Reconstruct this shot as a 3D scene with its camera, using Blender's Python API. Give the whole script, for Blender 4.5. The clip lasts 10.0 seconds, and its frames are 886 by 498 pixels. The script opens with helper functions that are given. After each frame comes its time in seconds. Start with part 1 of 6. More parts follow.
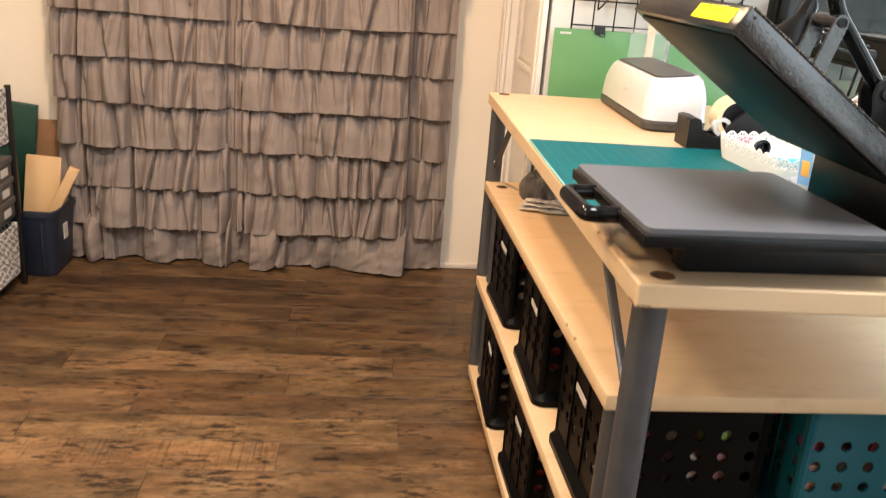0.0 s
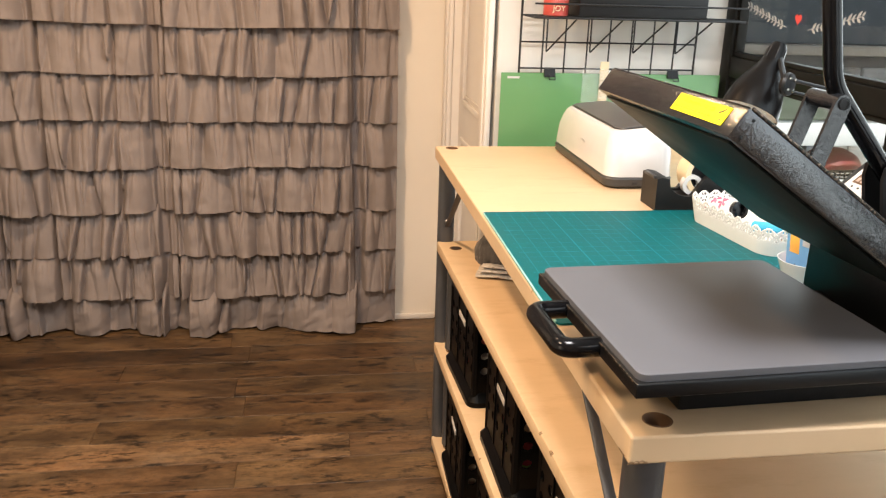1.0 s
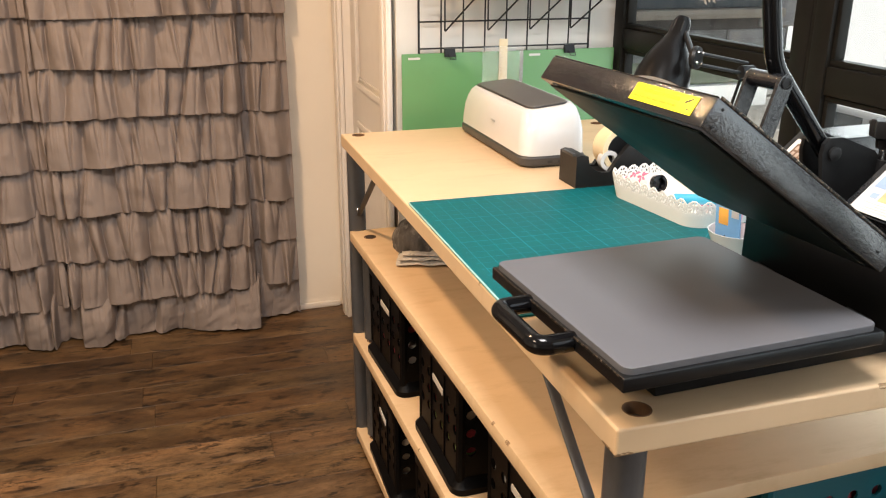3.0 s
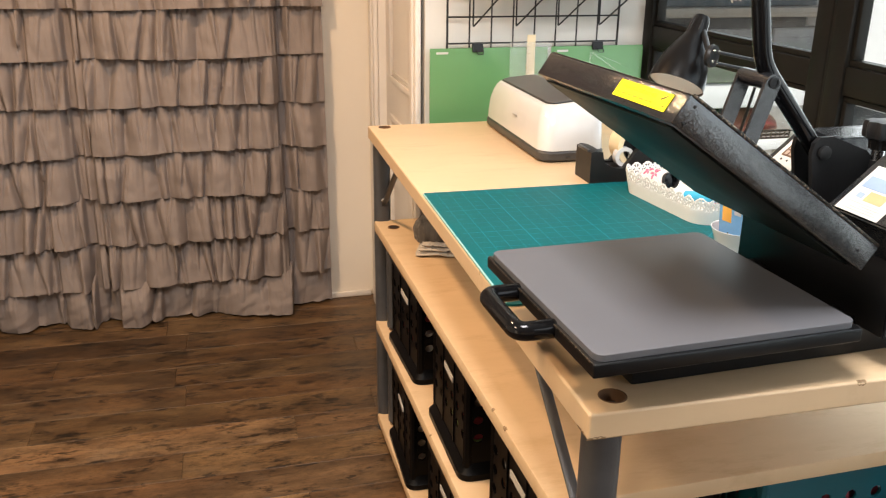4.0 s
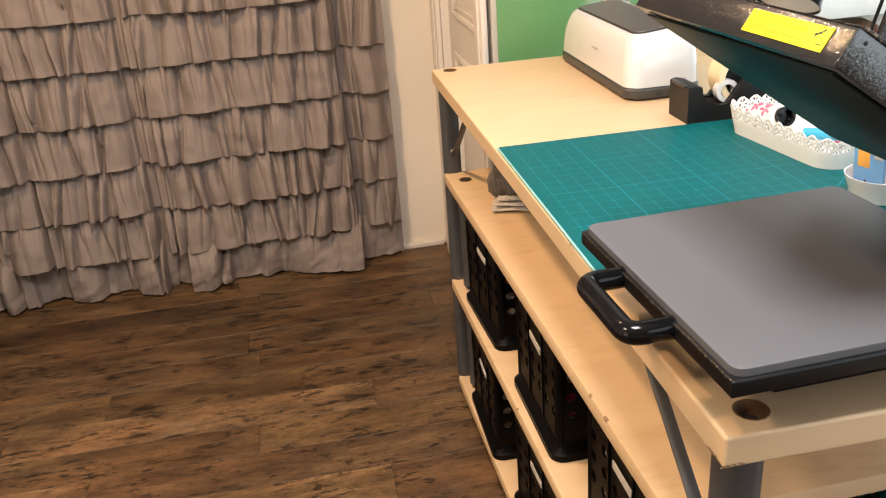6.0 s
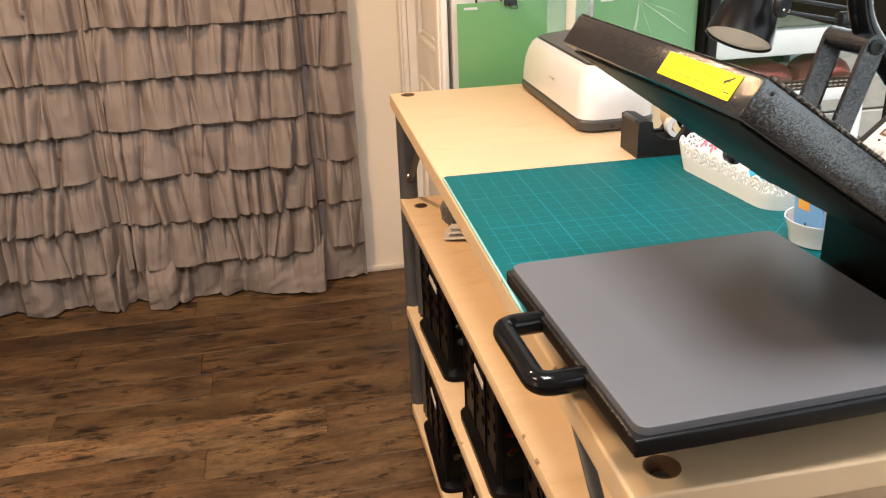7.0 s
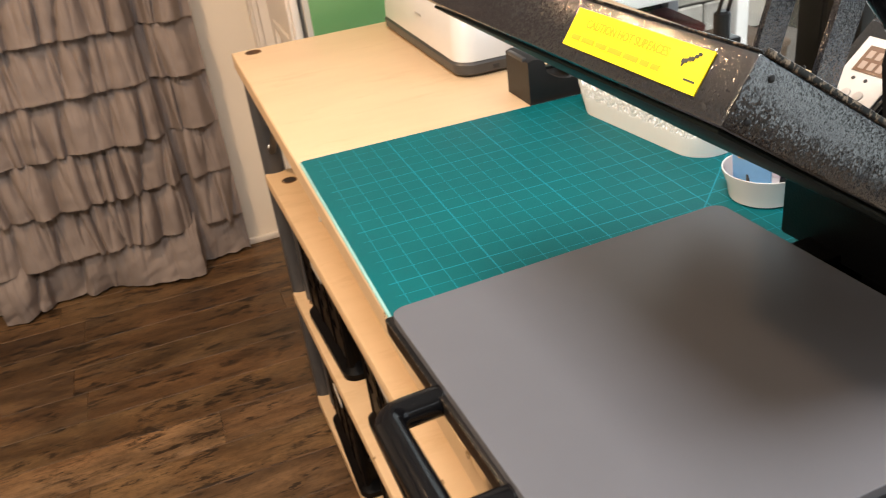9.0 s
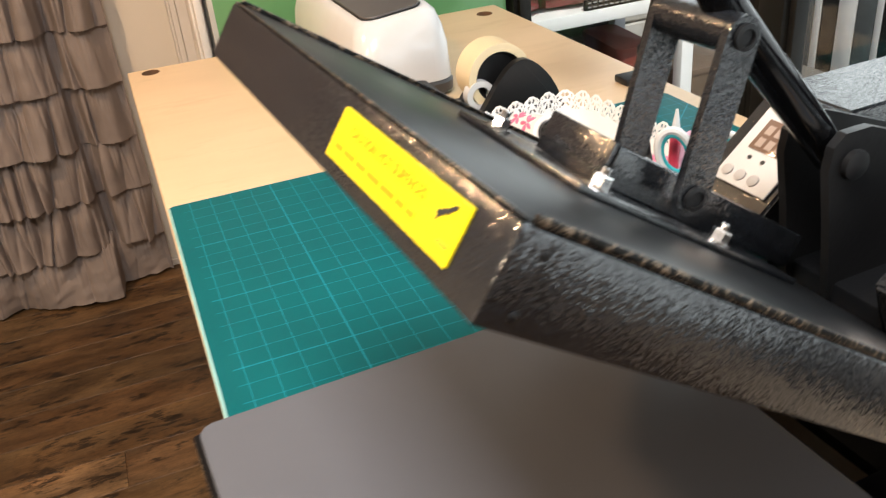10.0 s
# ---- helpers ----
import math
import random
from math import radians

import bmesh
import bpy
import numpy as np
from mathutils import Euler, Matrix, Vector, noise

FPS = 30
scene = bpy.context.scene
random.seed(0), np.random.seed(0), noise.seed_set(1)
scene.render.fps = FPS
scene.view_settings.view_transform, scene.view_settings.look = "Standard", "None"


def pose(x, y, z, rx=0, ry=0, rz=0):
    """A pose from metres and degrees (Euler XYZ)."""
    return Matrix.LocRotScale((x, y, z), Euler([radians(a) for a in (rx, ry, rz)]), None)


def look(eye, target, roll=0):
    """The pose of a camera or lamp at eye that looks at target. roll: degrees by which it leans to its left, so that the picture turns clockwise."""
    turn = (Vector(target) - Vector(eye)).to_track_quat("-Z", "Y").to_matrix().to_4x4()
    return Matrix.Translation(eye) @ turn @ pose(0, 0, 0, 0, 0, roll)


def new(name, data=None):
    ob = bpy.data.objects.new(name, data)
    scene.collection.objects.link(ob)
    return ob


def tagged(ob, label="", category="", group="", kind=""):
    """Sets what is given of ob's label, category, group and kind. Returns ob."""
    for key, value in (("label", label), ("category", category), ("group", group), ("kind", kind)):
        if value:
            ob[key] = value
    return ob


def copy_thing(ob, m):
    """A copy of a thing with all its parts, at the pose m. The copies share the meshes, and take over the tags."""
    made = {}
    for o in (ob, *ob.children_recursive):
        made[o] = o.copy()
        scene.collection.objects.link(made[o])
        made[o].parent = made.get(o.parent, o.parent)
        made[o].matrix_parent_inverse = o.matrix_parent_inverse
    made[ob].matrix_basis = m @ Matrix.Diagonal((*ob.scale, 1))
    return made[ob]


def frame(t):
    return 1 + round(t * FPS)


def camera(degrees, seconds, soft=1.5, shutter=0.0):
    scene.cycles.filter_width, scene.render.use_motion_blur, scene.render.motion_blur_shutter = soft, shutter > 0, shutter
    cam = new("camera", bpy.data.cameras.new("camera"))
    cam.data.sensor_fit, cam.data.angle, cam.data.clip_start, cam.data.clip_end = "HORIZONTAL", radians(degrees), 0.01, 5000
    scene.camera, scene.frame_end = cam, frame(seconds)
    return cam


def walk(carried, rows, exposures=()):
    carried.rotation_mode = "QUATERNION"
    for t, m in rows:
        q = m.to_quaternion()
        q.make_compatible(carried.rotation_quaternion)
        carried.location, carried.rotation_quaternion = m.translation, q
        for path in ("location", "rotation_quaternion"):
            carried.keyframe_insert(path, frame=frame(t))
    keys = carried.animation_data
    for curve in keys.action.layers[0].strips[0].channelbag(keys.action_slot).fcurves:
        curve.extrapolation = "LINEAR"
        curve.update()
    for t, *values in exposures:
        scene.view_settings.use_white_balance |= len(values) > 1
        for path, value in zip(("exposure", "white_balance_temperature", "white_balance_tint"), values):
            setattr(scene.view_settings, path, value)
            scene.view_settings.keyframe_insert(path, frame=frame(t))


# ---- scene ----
cam = camera(54.5, 10.0, soft=1.15, shutter=0.35)
PATH = [
    (0, (0.815, 0.975, 1.287), (1.0, 2.858, 0.638), 4.4),
    (0.5, (0.838, 1.116, 1.34), (1.064, 3.004, 0.722), 3.6),
    (1, (0.842, 1.207, 1.37), (1.13, 3.087, 0.751), 1.8),
    (1.5, (0.768, 1.283, 1.382), (1.197, 3.123, 0.728), 0.3),
    (2, (0.721, 1.302, 1.39), (1.308, 3.093, 0.72), -0.5),
    (3.5, (0.785, 1.237, 1.394), (1.311, 3.045, 0.718), 0.8),
    (4, (0.811, 1.209, 1.398), (1.262, 3.033, 0.713), 0.6),
    (4.5, (0.834, 1.191, 1.389), (1.179, 3.031, 0.685), 0.3),
    (5, (0.846, 1.226, 1.382), (1.097, 3.066, 0.641), -1.6),
    (5.2, (0.84, 1.256, 1.387), (1.079, 3.09, 0.627), -2.4),
    (6.3, (0.847, 1.415, 1.387), (1.123, 3.211, 0.552), -4.5),
    (6.5, (0.864, 1.415, 1.386), (1.164, 3.212, 0.562), -3.5),
    (7, (0.917, 1.422, 1.389), (1.234, 3.231, 0.599), -2.2),
    (7.5, (0.965, 1.428, 1.386), (1.292, 3.237, 0.599), -1.4),
    (8, (1.011, 1.466, 1.381), (1.315, 3.262, 0.555), -2.1),
    (8.5, (1.014, 1.579, 1.371), (1.349, 3.334, 0.472), -5.0),
    (9, (1.021, 1.689, 1.367), (1.519, 3.367, 0.4), -7.6),
    (9.5, (1.06, 1.743, 1.374), (1.655, 3.372, 0.378), -5.8),
    (10, (1.156, 1.781, 1.362), (1.736, 3.43, 0.391), -5.6),
]
walk(cam, [(t, look(eye, target, roll)) for t, eye, target, roll in PATH],
     exposures=((0.0, 0.19), (1.0, 0.09), (2.0, 0.03), (3.5, -0.09), (4.5, -0.06), (5.0, -0.03), (6.5, -0.06), (7.5, -0.04), (8.5, -0.17), (9.5, -0.22), (10.0, -0.28)))

# ---------------------------------------------------------------- light
world = bpy.data.worlds.new("sky")
scene.world = world
world.use_nodes = True
sky = world.node_tree.nodes.new("ShaderNodeTexSky")
sky.sky_type, sky.sun_disc = "NISHITA", False
sky.sun_elevation, sky.sun_rotation = radians(52), radians(191)
world.node_tree.links.new(sky.outputs[0], world.node_tree.nodes["Background"].inputs["Color"])
world.node_tree.nodes["Background"].inputs["Strength"].default_value = 0.15

sun = new("sun", bpy.data.lights.new("sun", "SUN"))
sun.data.energy, sun.data.angle, sun.data.color = 5.0, radians(0.6), (1.0, 0.95, 0.88)
sun.matrix_world = look((0, 0, 0), (0.12, 0.60, -0.80))


def area_lamp(name, at, towards, sx, sy, watts, colour):
    data = bpy.data.lights.new(name, "AREA")
    data.shape, data.size, data.size_y, data.energy, data.color = "RECTANGLE", sx, sy, watts, colour
    ob = new(name, data)
    ob.matrix_world = look(at, towards)
    return ob


# sky light through the window opening, and two ceiling lamps of the room
area_lamp("window_daylight", (2.13, 2.57, 1.38), (0.5, 2.57, 1.0), 1.85, 1.45, 23, (0.90, 0.96, 1.0))
area_lamp("window_daylight_south", (2.13, 0.95, 1.36), (0.9, 1.7, 0.9), 1.15, 1.50, 15, (0.90, 0.96, 1.0))
area_lamp("ceiling_lamp_light", (0.38, 3.15, 2.37), (0.38, 3.15, 0), 0.12, 0.12, 33, (1.0, 0.64, 0.36))
area_lamp("work_lamp_light", (0.98, 1.80, 2.37), (0.98, 1.80, 0), 0.50, 0.50, 48, (1.0, 0.96, 0.94))
# added fill with no known source, lifts the curtains, floor and shelves
area_lamp("west_lamp_light", (-0.35, 1.90, 2.37), (-0.35, 1.90, 0), 0.40, 0.40, 33, (1.0, 0.78, 0.55))
# added low fill light in an unseen wall opening, lifts the shelf fronts
area_lamp("doorway_light", (-1.74, 0.75, 1.10), (0.8, 2.0, 0.75), 0.86, 1.80, 17, (1.0, 0.83, 0.63))


# ---------------------------------------------------------------- materials
def link(nt, a, b):
    nt.links.new(a, b)


def surface(name, colours, scale=8.0, stretch=(1, 1, 1), rough=(0.45, 0.6), metal=0.0, bump=0.15, bump_scale=120.0,
            detail=6.0, spots=None, spot_scale=3.0, coat=0.0, per_object=0.0, spec=0.5, distance=0.002):
    """A material whose colour runs through the given colours by noise, with fine relief and stains of its own."""
    m = bpy.data.materials.new(name)
    m.use_nodes = True
    nt = m.node_tree
    n = nt.nodes
    b = n["Principled BSDF"]
    tc = n.new("ShaderNodeTexCoord")
    mp = n.new("ShaderNodeMapping")
    mp.inputs["Scale"].default_value = stretch
    link(nt, tc.outputs["Object"], mp.inputs["Vector"])
    vec = mp.outputs[0]
    info = n.new("ShaderNodeObjectInfo")
    if per_object:
        off = n.new("ShaderNodeVectorMath")
        off.operation = "MULTIPLY_ADD"
        comb = n.new("ShaderNodeCombineXYZ")
        for k in range(3):
            link(nt, info.outputs["Random"], comb.inputs[k])
        off.inputs[1].default_value = (37.0, 91.0, 53.0)
        link(nt, comb.outputs[0], off.inputs[0])
        link(nt, vec, off.inputs[2])
        vec = off.outputs[0]
    t = n.new("ShaderNodeTexNoise")
    t.inputs["Scale"].default_value, t.inputs["Detail"].default_value, t.inputs["Roughness"].default_value = scale, detail, 0.62
    link(nt, vec, t.inputs["Vector"])
    ramp = n.new("ShaderNodeValToRGB")
    el = ramp.color_ramp.elements
    k = len(colours)
    for i, c in enumerate(colours):
        e = el[i] if i < 2 else el.new(0.5)
        e.position = 0.30 + 0.40 * i / max(1, k - 1)
        e.color = (*c, 1)
    if k == 1:
        el[1].color = (*colours[0], 1)
    link(nt, t.outputs["Fac"], ramp.inputs["Fac"])
    colour = ramp.outputs[0]
    if spots:
        s = n.new("ShaderNodeTexNoise")
        s.inputs["Scale"].default_value, s.inputs["Detail"].default_value, s.inputs["Roughness"].default_value = spot_scale, 9.0, 0.66
        link(nt, vec, s.inputs["Vector"])
        mr = n.new("ShaderNodeMapRange")
        mr.inputs["From Min"].default_value, mr.inputs["From Max"].default_value = 0.53, 0.68
        link(nt, s.outputs["Fac"], mr.inputs["Value"])
        mx = n.new("ShaderNodeMix")
        mx.data_type = "RGBA"
        link(nt, mr.outputs[0], mx.inputs["Factor"])
        link(nt, colour, mx.inputs["A"])
        mx.inputs["B"].default_value = (*spots, 1)
        colour = mx.outputs["Result"]
    if per_object:
        hs = n.new("ShaderNodeHueSaturation")
        mr2 = n.new("ShaderNodeMapRange")
        mr2.inputs["To Min"].default_value, mr2.inputs["To Max"].default_value = 1 - per_object, 1 + per_object
        link(nt, info.outputs["Random"], mr2.inputs["Value"])
        link(nt, mr2.outputs[0], hs.inputs["Value"])
        link(nt, colour, hs.inputs["Color"])
        colour = hs.outputs[0]
    link(nt, colour, b.inputs["Base Color"])
    rr = n.new("ShaderNodeMapRange")
    rr.inputs["To Min"].default_value, rr.inputs["To Max"].default_value = rough
    link(nt, t.outputs["Fac"], rr.inputs["Value"])
    link(nt, rr.outputs[0], b.inputs["Roughness"])
    b.inputs["Metallic"].default_value = metal
    b.inputs["Coat Weight"].default_value = coat
    b.inputs["Coat Roughness"].default_value = 0.08
    b.inputs["Specular IOR Level"].default_value = spec
    if bump:
        f = n.new("ShaderNodeTexNoise")
        f.inputs["Scale"].default_value, f.inputs["Detail"].default_value = bump_scale, 3.0
        link(nt, vec, f.inputs["Vector"])
        bp = n.new("ShaderNodeBump")
        bp.inputs["Strength"].default_value, bp.inputs["Distance"].default_value = bump, distance
        link(nt, f.outputs["Fac"], bp.inputs["Height"])
        link(nt, bp.outputs[0], b.inputs["Normal"])
    return m


def plain(name, c, rough=0.5, metal=0.0, bump=0.05, bump_scale=150.0, vary=0.12, scale=14.0, coat=0.0, spec=0.5):
    lo = tuple(v * (1 - vary) for v in c)
    hi = tuple(min(1, v * (1 + vary)) for v in c)
    return surface(name, [lo, hi], scale=scale, rough=(rough * 0.88, min(1, rough * 1.12)), metal=metal, bump=bump,
                   bump_scale=bump_scale, coat=coat, spec=spec)


def glass_pane(name):
    m = bpy.data.materials.new(name)
    m.use_nodes = True
    nt = m.node_tree
    out = nt.nodes["Material Output"]
    tr, gl = nt.nodes.new("ShaderNodeBsdfTransparent"), nt.nodes.new("ShaderNodeBsdfGlossy")
    tr.inputs[0].default_value, gl.inputs["Roughness"].default_value = (0.93, 0.95, 0.94, 1), 0.02
    mx = nt.nodes.new("ShaderNodeMixShader")
    mx.inputs[0].default_value = 0.05
    link(nt, tr.outputs[0], mx.inputs[1])
    link(nt, gl.outputs[0], mx.inputs[2])
    link(nt, mx.outputs[0], out.inputs["Surface"])
    return m


def clear_film():
    """Thin crinkled packing film: mostly clear, with a milky veil and glints."""
    m = bpy.data.materials.new("clear_film")
    m.use_nodes = True
    nt = m.node_tree
    out = nt.nodes["Material Output"]
    tr, b, mx = nt.nodes.new("ShaderNodeBsdfTransparent"), nt.nodes["Principled BSDF"], nt.nodes.new("ShaderNodeMixShader")
    tc, f, bp = nt.nodes.new("ShaderNodeTexCoord"), nt.nodes.new("ShaderNodeTexNoise"), nt.nodes.new("ShaderNodeBump")
    b.inputs["Base Color"].default_value, b.inputs["Roughness"].default_value = (0.85, 0.87, 0.86, 1), 0.10
    f.inputs["Scale"].default_value, f.inputs["Detail"].default_value = 45.0, 4.0
    bp.inputs["Strength"].default_value, bp.inputs["Distance"].default_value = 0.9, 0.006
    link(nt, tc.outputs["Object"], f.inputs["Vector"])
    link(nt, f.outputs["Fac"], bp.inputs["Height"])
    link(nt, bp.outputs[0], b.inputs["Normal"])
    mx.inputs[0].default_value = 0.20
    link(nt, tr.outputs[0], mx.inputs[1])
    link(nt, b.outputs[0], mx.inputs[2])
    link(nt, mx.outputs[0], out.inputs["Surface"])
    return m


def plank_material():
    """Brown wood-look vinyl: broad tone bands, fine grain, clustered dark knots and smears; each plank its own print."""
    m = bpy.data.materials.new("vinyl_plank")
    m.use_nodes = True
    nt = m.node_tree
    n = nt.nodes
    b = n["Principled BSDF"]
    tc, info = n.new("ShaderNodeTexCoord"), n.new("ShaderNodeObjectInfo")
    comb, off = n.new("ShaderNodeCombineXYZ"), n.new("ShaderNodeVectorMath")
    for k in range(3):
        link(nt, info.outputs["Random"], comb.inputs[k])
    off.operation = "MULTIPLY_ADD"
    off.inputs[1].default_value = (37.0, 91.0, 53.0)
    link(nt, comb.outputs[0], off.inputs[0])
    link(nt, tc.outputs["Object"], off.inputs[2])

    def noise_of(stretch, scale, detail, rough, lo, hi, to_lo=0.0, to_hi=1.0, warp=0.0):
        mp, t, mr = n.new("ShaderNodeMapping"), n.new("ShaderNodeTexNoise"), n.new("ShaderNodeMapRange")
        mp.inputs["Scale"].default_value = (*stretch, 1)
        link(nt, off.outputs[0], mp.inputs[0])
        t.inputs["Scale"].default_value, t.inputs["Detail"].default_value, t.inputs["Roughness"].default_value, t.inputs["Distortion"].default_value = scale, detail, rough, warp
        link(nt, mp.outputs[0], t.inputs["Vector"])
        mr.interpolation_type = "SMOOTHSTEP"
        for key, v in (("From Min", lo), ("From Max", hi), ("To Min", to_lo), ("To Max", to_hi)):
            mr.inputs[key].default_value = v
        link(nt, t.outputs["Fac"], mr.inputs["Value"])
        return mr.outputs[0]

    def mixed(kind, fac, a, c):
        mx = n.new("ShaderNodeMix")
        mx.data_type, mx.blend_type = "RGBA", kind
        for key, v in (("Factor", fac), ("A", a), ("B", c)):
            if isinstance(v, tuple):
                mx.inputs[key].default_value = (*v, 1)
            elif isinstance(v, float):
                mx.inputs[key].default_value = v
            else:
                link(nt, v, mx.inputs[key])
        return mx.outputs["Result"]

    def times(a, c):
        k = n.new("ShaderNodeMath")
        k.operation = "MULTIPLY"
        link(nt, a, k.inputs[0])
        link(nt, c, k.inputs[1])
        return k.outputs[0]

    bands = noise_of((1.6, 5.5), 2.6, 8.0, 0.64, 0.28, 0.74)
    colour = mixed("MIX", bands, (0.058, 0.033, 0.0155), (0.188, 0.111, 0.052))
    # reddish and greyish drift along the board
    colour = mixed("MULTIPLY", noise_of((1.0, 3.0), 1.7, 3.0, 0.5, 0.42, 0.66, 0.0, 0.55), colour, (1.06, 0.86, 0.72))
    colour = mixed("MIX", noise_of((2.0, 4.0), 2.9, 4.0, 0.6, 0.55, 0.72, 0.0, 0.35), colour, (0.105, 0.078, 0.052))
    # fine grain
    colour = mixed("MULTIPLY", noise_of((9.0, 70.0), 2.6, 6.0, 0.68, 0.42, 0.66, 0.0, 0.40), colour, (0.46, 0.41, 0.37))
    # scuffed mottling
    colour = mixed("MULTIPLY", noise_of((13.0, 24.0), 2.4, 10.0, 0.80, 0.48, 0.60, 0.0, 0.50, 0.1), colour, (0.42, 0.39, 0.36))
    colour = mixed("MIX", noise_of((10.0, 26.0), 2.0, 8.0, 0.74, 0.60, 0.72, 0.0, 0.40), colour, (0.20, 0.142, 0.088))
    # dark smears that gather in clusters and run with the grain
    cluster = noise_of((3.0, 5.0), 2.4, 4.0, 0.6, 0.47, 0.57)
    smear = noise_of((6.0, 22.0), 2.6, 7.0, 0.70, 0.495, 0.575, 0.0, 0.95, 0.1)
    colour = mixed("MULTIPLY", times(cluster, smear), colour, (0.15, 0.142, 0.138))
    streak = noise_of((3.6, 30.0), 1.9, 9.0, 0.74, 0.590, 0.63, 0.0, 0.70)
    colour = mixed("MULTIPLY", streak, colour, (0.30, 0.27, 0.25))
    # the odd round knot
    v, ring = n.new("ShaderNodeTexVoronoi"), n.new("ShaderNodeMapRange")
    mpv = n.new("ShaderNodeMapping")
    mpv.inputs["Scale"].default_value = (2.3, 6.2, 1)
    link(nt, off.outputs[0], mpv.inputs[0])
    link(nt, mpv.outputs[0], v.inputs["Vector"])
    v.inputs["Scale"].default_value = 1.0
    ring.interpolation_type = "SMOOTHSTEP"
    for key, val in (("From Min", 0.13), ("From Max", 0.04), ("To Min", 0.0), ("To Max", 0.85)):
        ring.inputs[key].default_value = val
    link(nt, v.outputs["Distance"], ring.inputs["Value"])
    colour = mixed("MULTIPLY", times(ring.outputs[0], noise_of((6.0, 20.0), 3.0, 6.0, 0.7, 0.40, 0.56)), colour, (0.22, 0.19, 0.17))
    # rough saw marks across the boards of one print
    saw = times(noise_of((95.0, 3.0), 1.0, 4.0, 0.6, 0.54, 0.64, 0.0, 0.75), info.outputs["Alpha"])
    colour = mixed("MULTIPLY", saw, colour, (0.42, 0.37, 0.32))
    # the tone set for each plank
    colour = mixed("MULTIPLY", 1.0, colour, info.outputs["Color"])
    link(nt, colour, b.inputs["Base Color"])
    rr = n.new("ShaderNodeMapRange")
    rr.inputs["To Min"].default_value, rr.inputs["To Max"].default_value = 0.40, 0.54
    link(nt, bands, rr.inputs["Value"])
    link(nt, rr.outputs[0], b.inputs["Roughness"])
    f, bp, mp = n.new("ShaderNodeTexNoise"), n.new("ShaderNodeBump"), n.new("ShaderNodeMapping")
    mp.inputs["Scale"].default_value = (12.0, 150.0, 1)
    link(nt, off.outputs[0], mp.inputs[0])
    link(nt, mp.outputs[0], f.inputs["Vector"])
    f.inputs["Scale"].default_value, f.inputs["Detail"].default_value = 3.0, 4.0
    bp.inputs["Strength"].default_value, bp.inputs["Distance"].default_value = 0.16, 0.001
    link(nt, f.outputs["Fac"], bp.inputs["Height"])
    link(nt, bp.outputs[0], b.inputs["Normal"])
    return m


def mat_grid_material():
    """Teal cutting mat with a printed one-inch grid, every fifth line heavier, and one diagonal."""
    m = surface("cutting_mat_teal", [(0.0008, 0.082, 0.090), (0.0012, 0.098, 0.107)], scale=9.0, rough=(0.42, 0.55), bump=0.25, bump_scale=900.0, distance=0.0004, spec=0.14)
    nt = m.node_tree
    n = nt.nodes
    b = n["Principled BSDF"]
    base = b.inputs["Base Color"].links[0].from_socket
    tc = n.new("ShaderNodeTexCoord")
    sep = n.new("ShaderNodeSeparateXYZ")
    link(nt, tc.outputs["Object"], sep.inputs[0])

    def math_node(op, a, c=None):
        k = n.new("ShaderNodeMath")
        k.operation = op
        for i, v in enumerate((a, c)):
            if v is None:
                continue
            if isinstance(v, (int, float)):
                k.inputs[i].default_value = v
            else:
                link(nt, v, k.inputs[i])
        return k.outputs[0]

    def lines(v, step, width):
        return math_node("LESS_THAN", math_node("PINGPONG", v, step / 2), width / 2)

    inch = 0.0254
    x, y = sep.outputs["X"], sep.outputs["Y"]
    thin = math_node("MAXIMUM", lines(x, inch, 0.0007), lines(y, inch, 0.0007))
    bold = math_node("MAXIMUM", lines(x, inch * 5, 0.0014), lines(y, inch * 5, 0.0014))
    diag = math_node("LESS_THAN", math_node("ABSOLUTE", math_node("ADD", math_node("SUBTRACT", y, x), 0.779)), 0.0011)
    strength = math_node("MAXIMUM", math_node("MULTIPLY", thin, 0.36), math_node("MULTIPLY", math_node("MAXIMUM", bold, diag), 0.33))
    inside = math_node("GREATER_THAN", x, 0.0165)
    strength = math_node("MULTIPLY", strength, inside)
    mx = n.new("ShaderNodeMix")
    mx.data_type = "RGBA"
    link(nt, strength, mx.inputs["Factor"])
    link(nt, base, mx.inputs["A"])
    mx.inputs["B"].default_value = (0.03, 0.38, 0.55, 1)
    link(nt, mx.outputs["Result"], b.inputs["Base Color"])
    return m


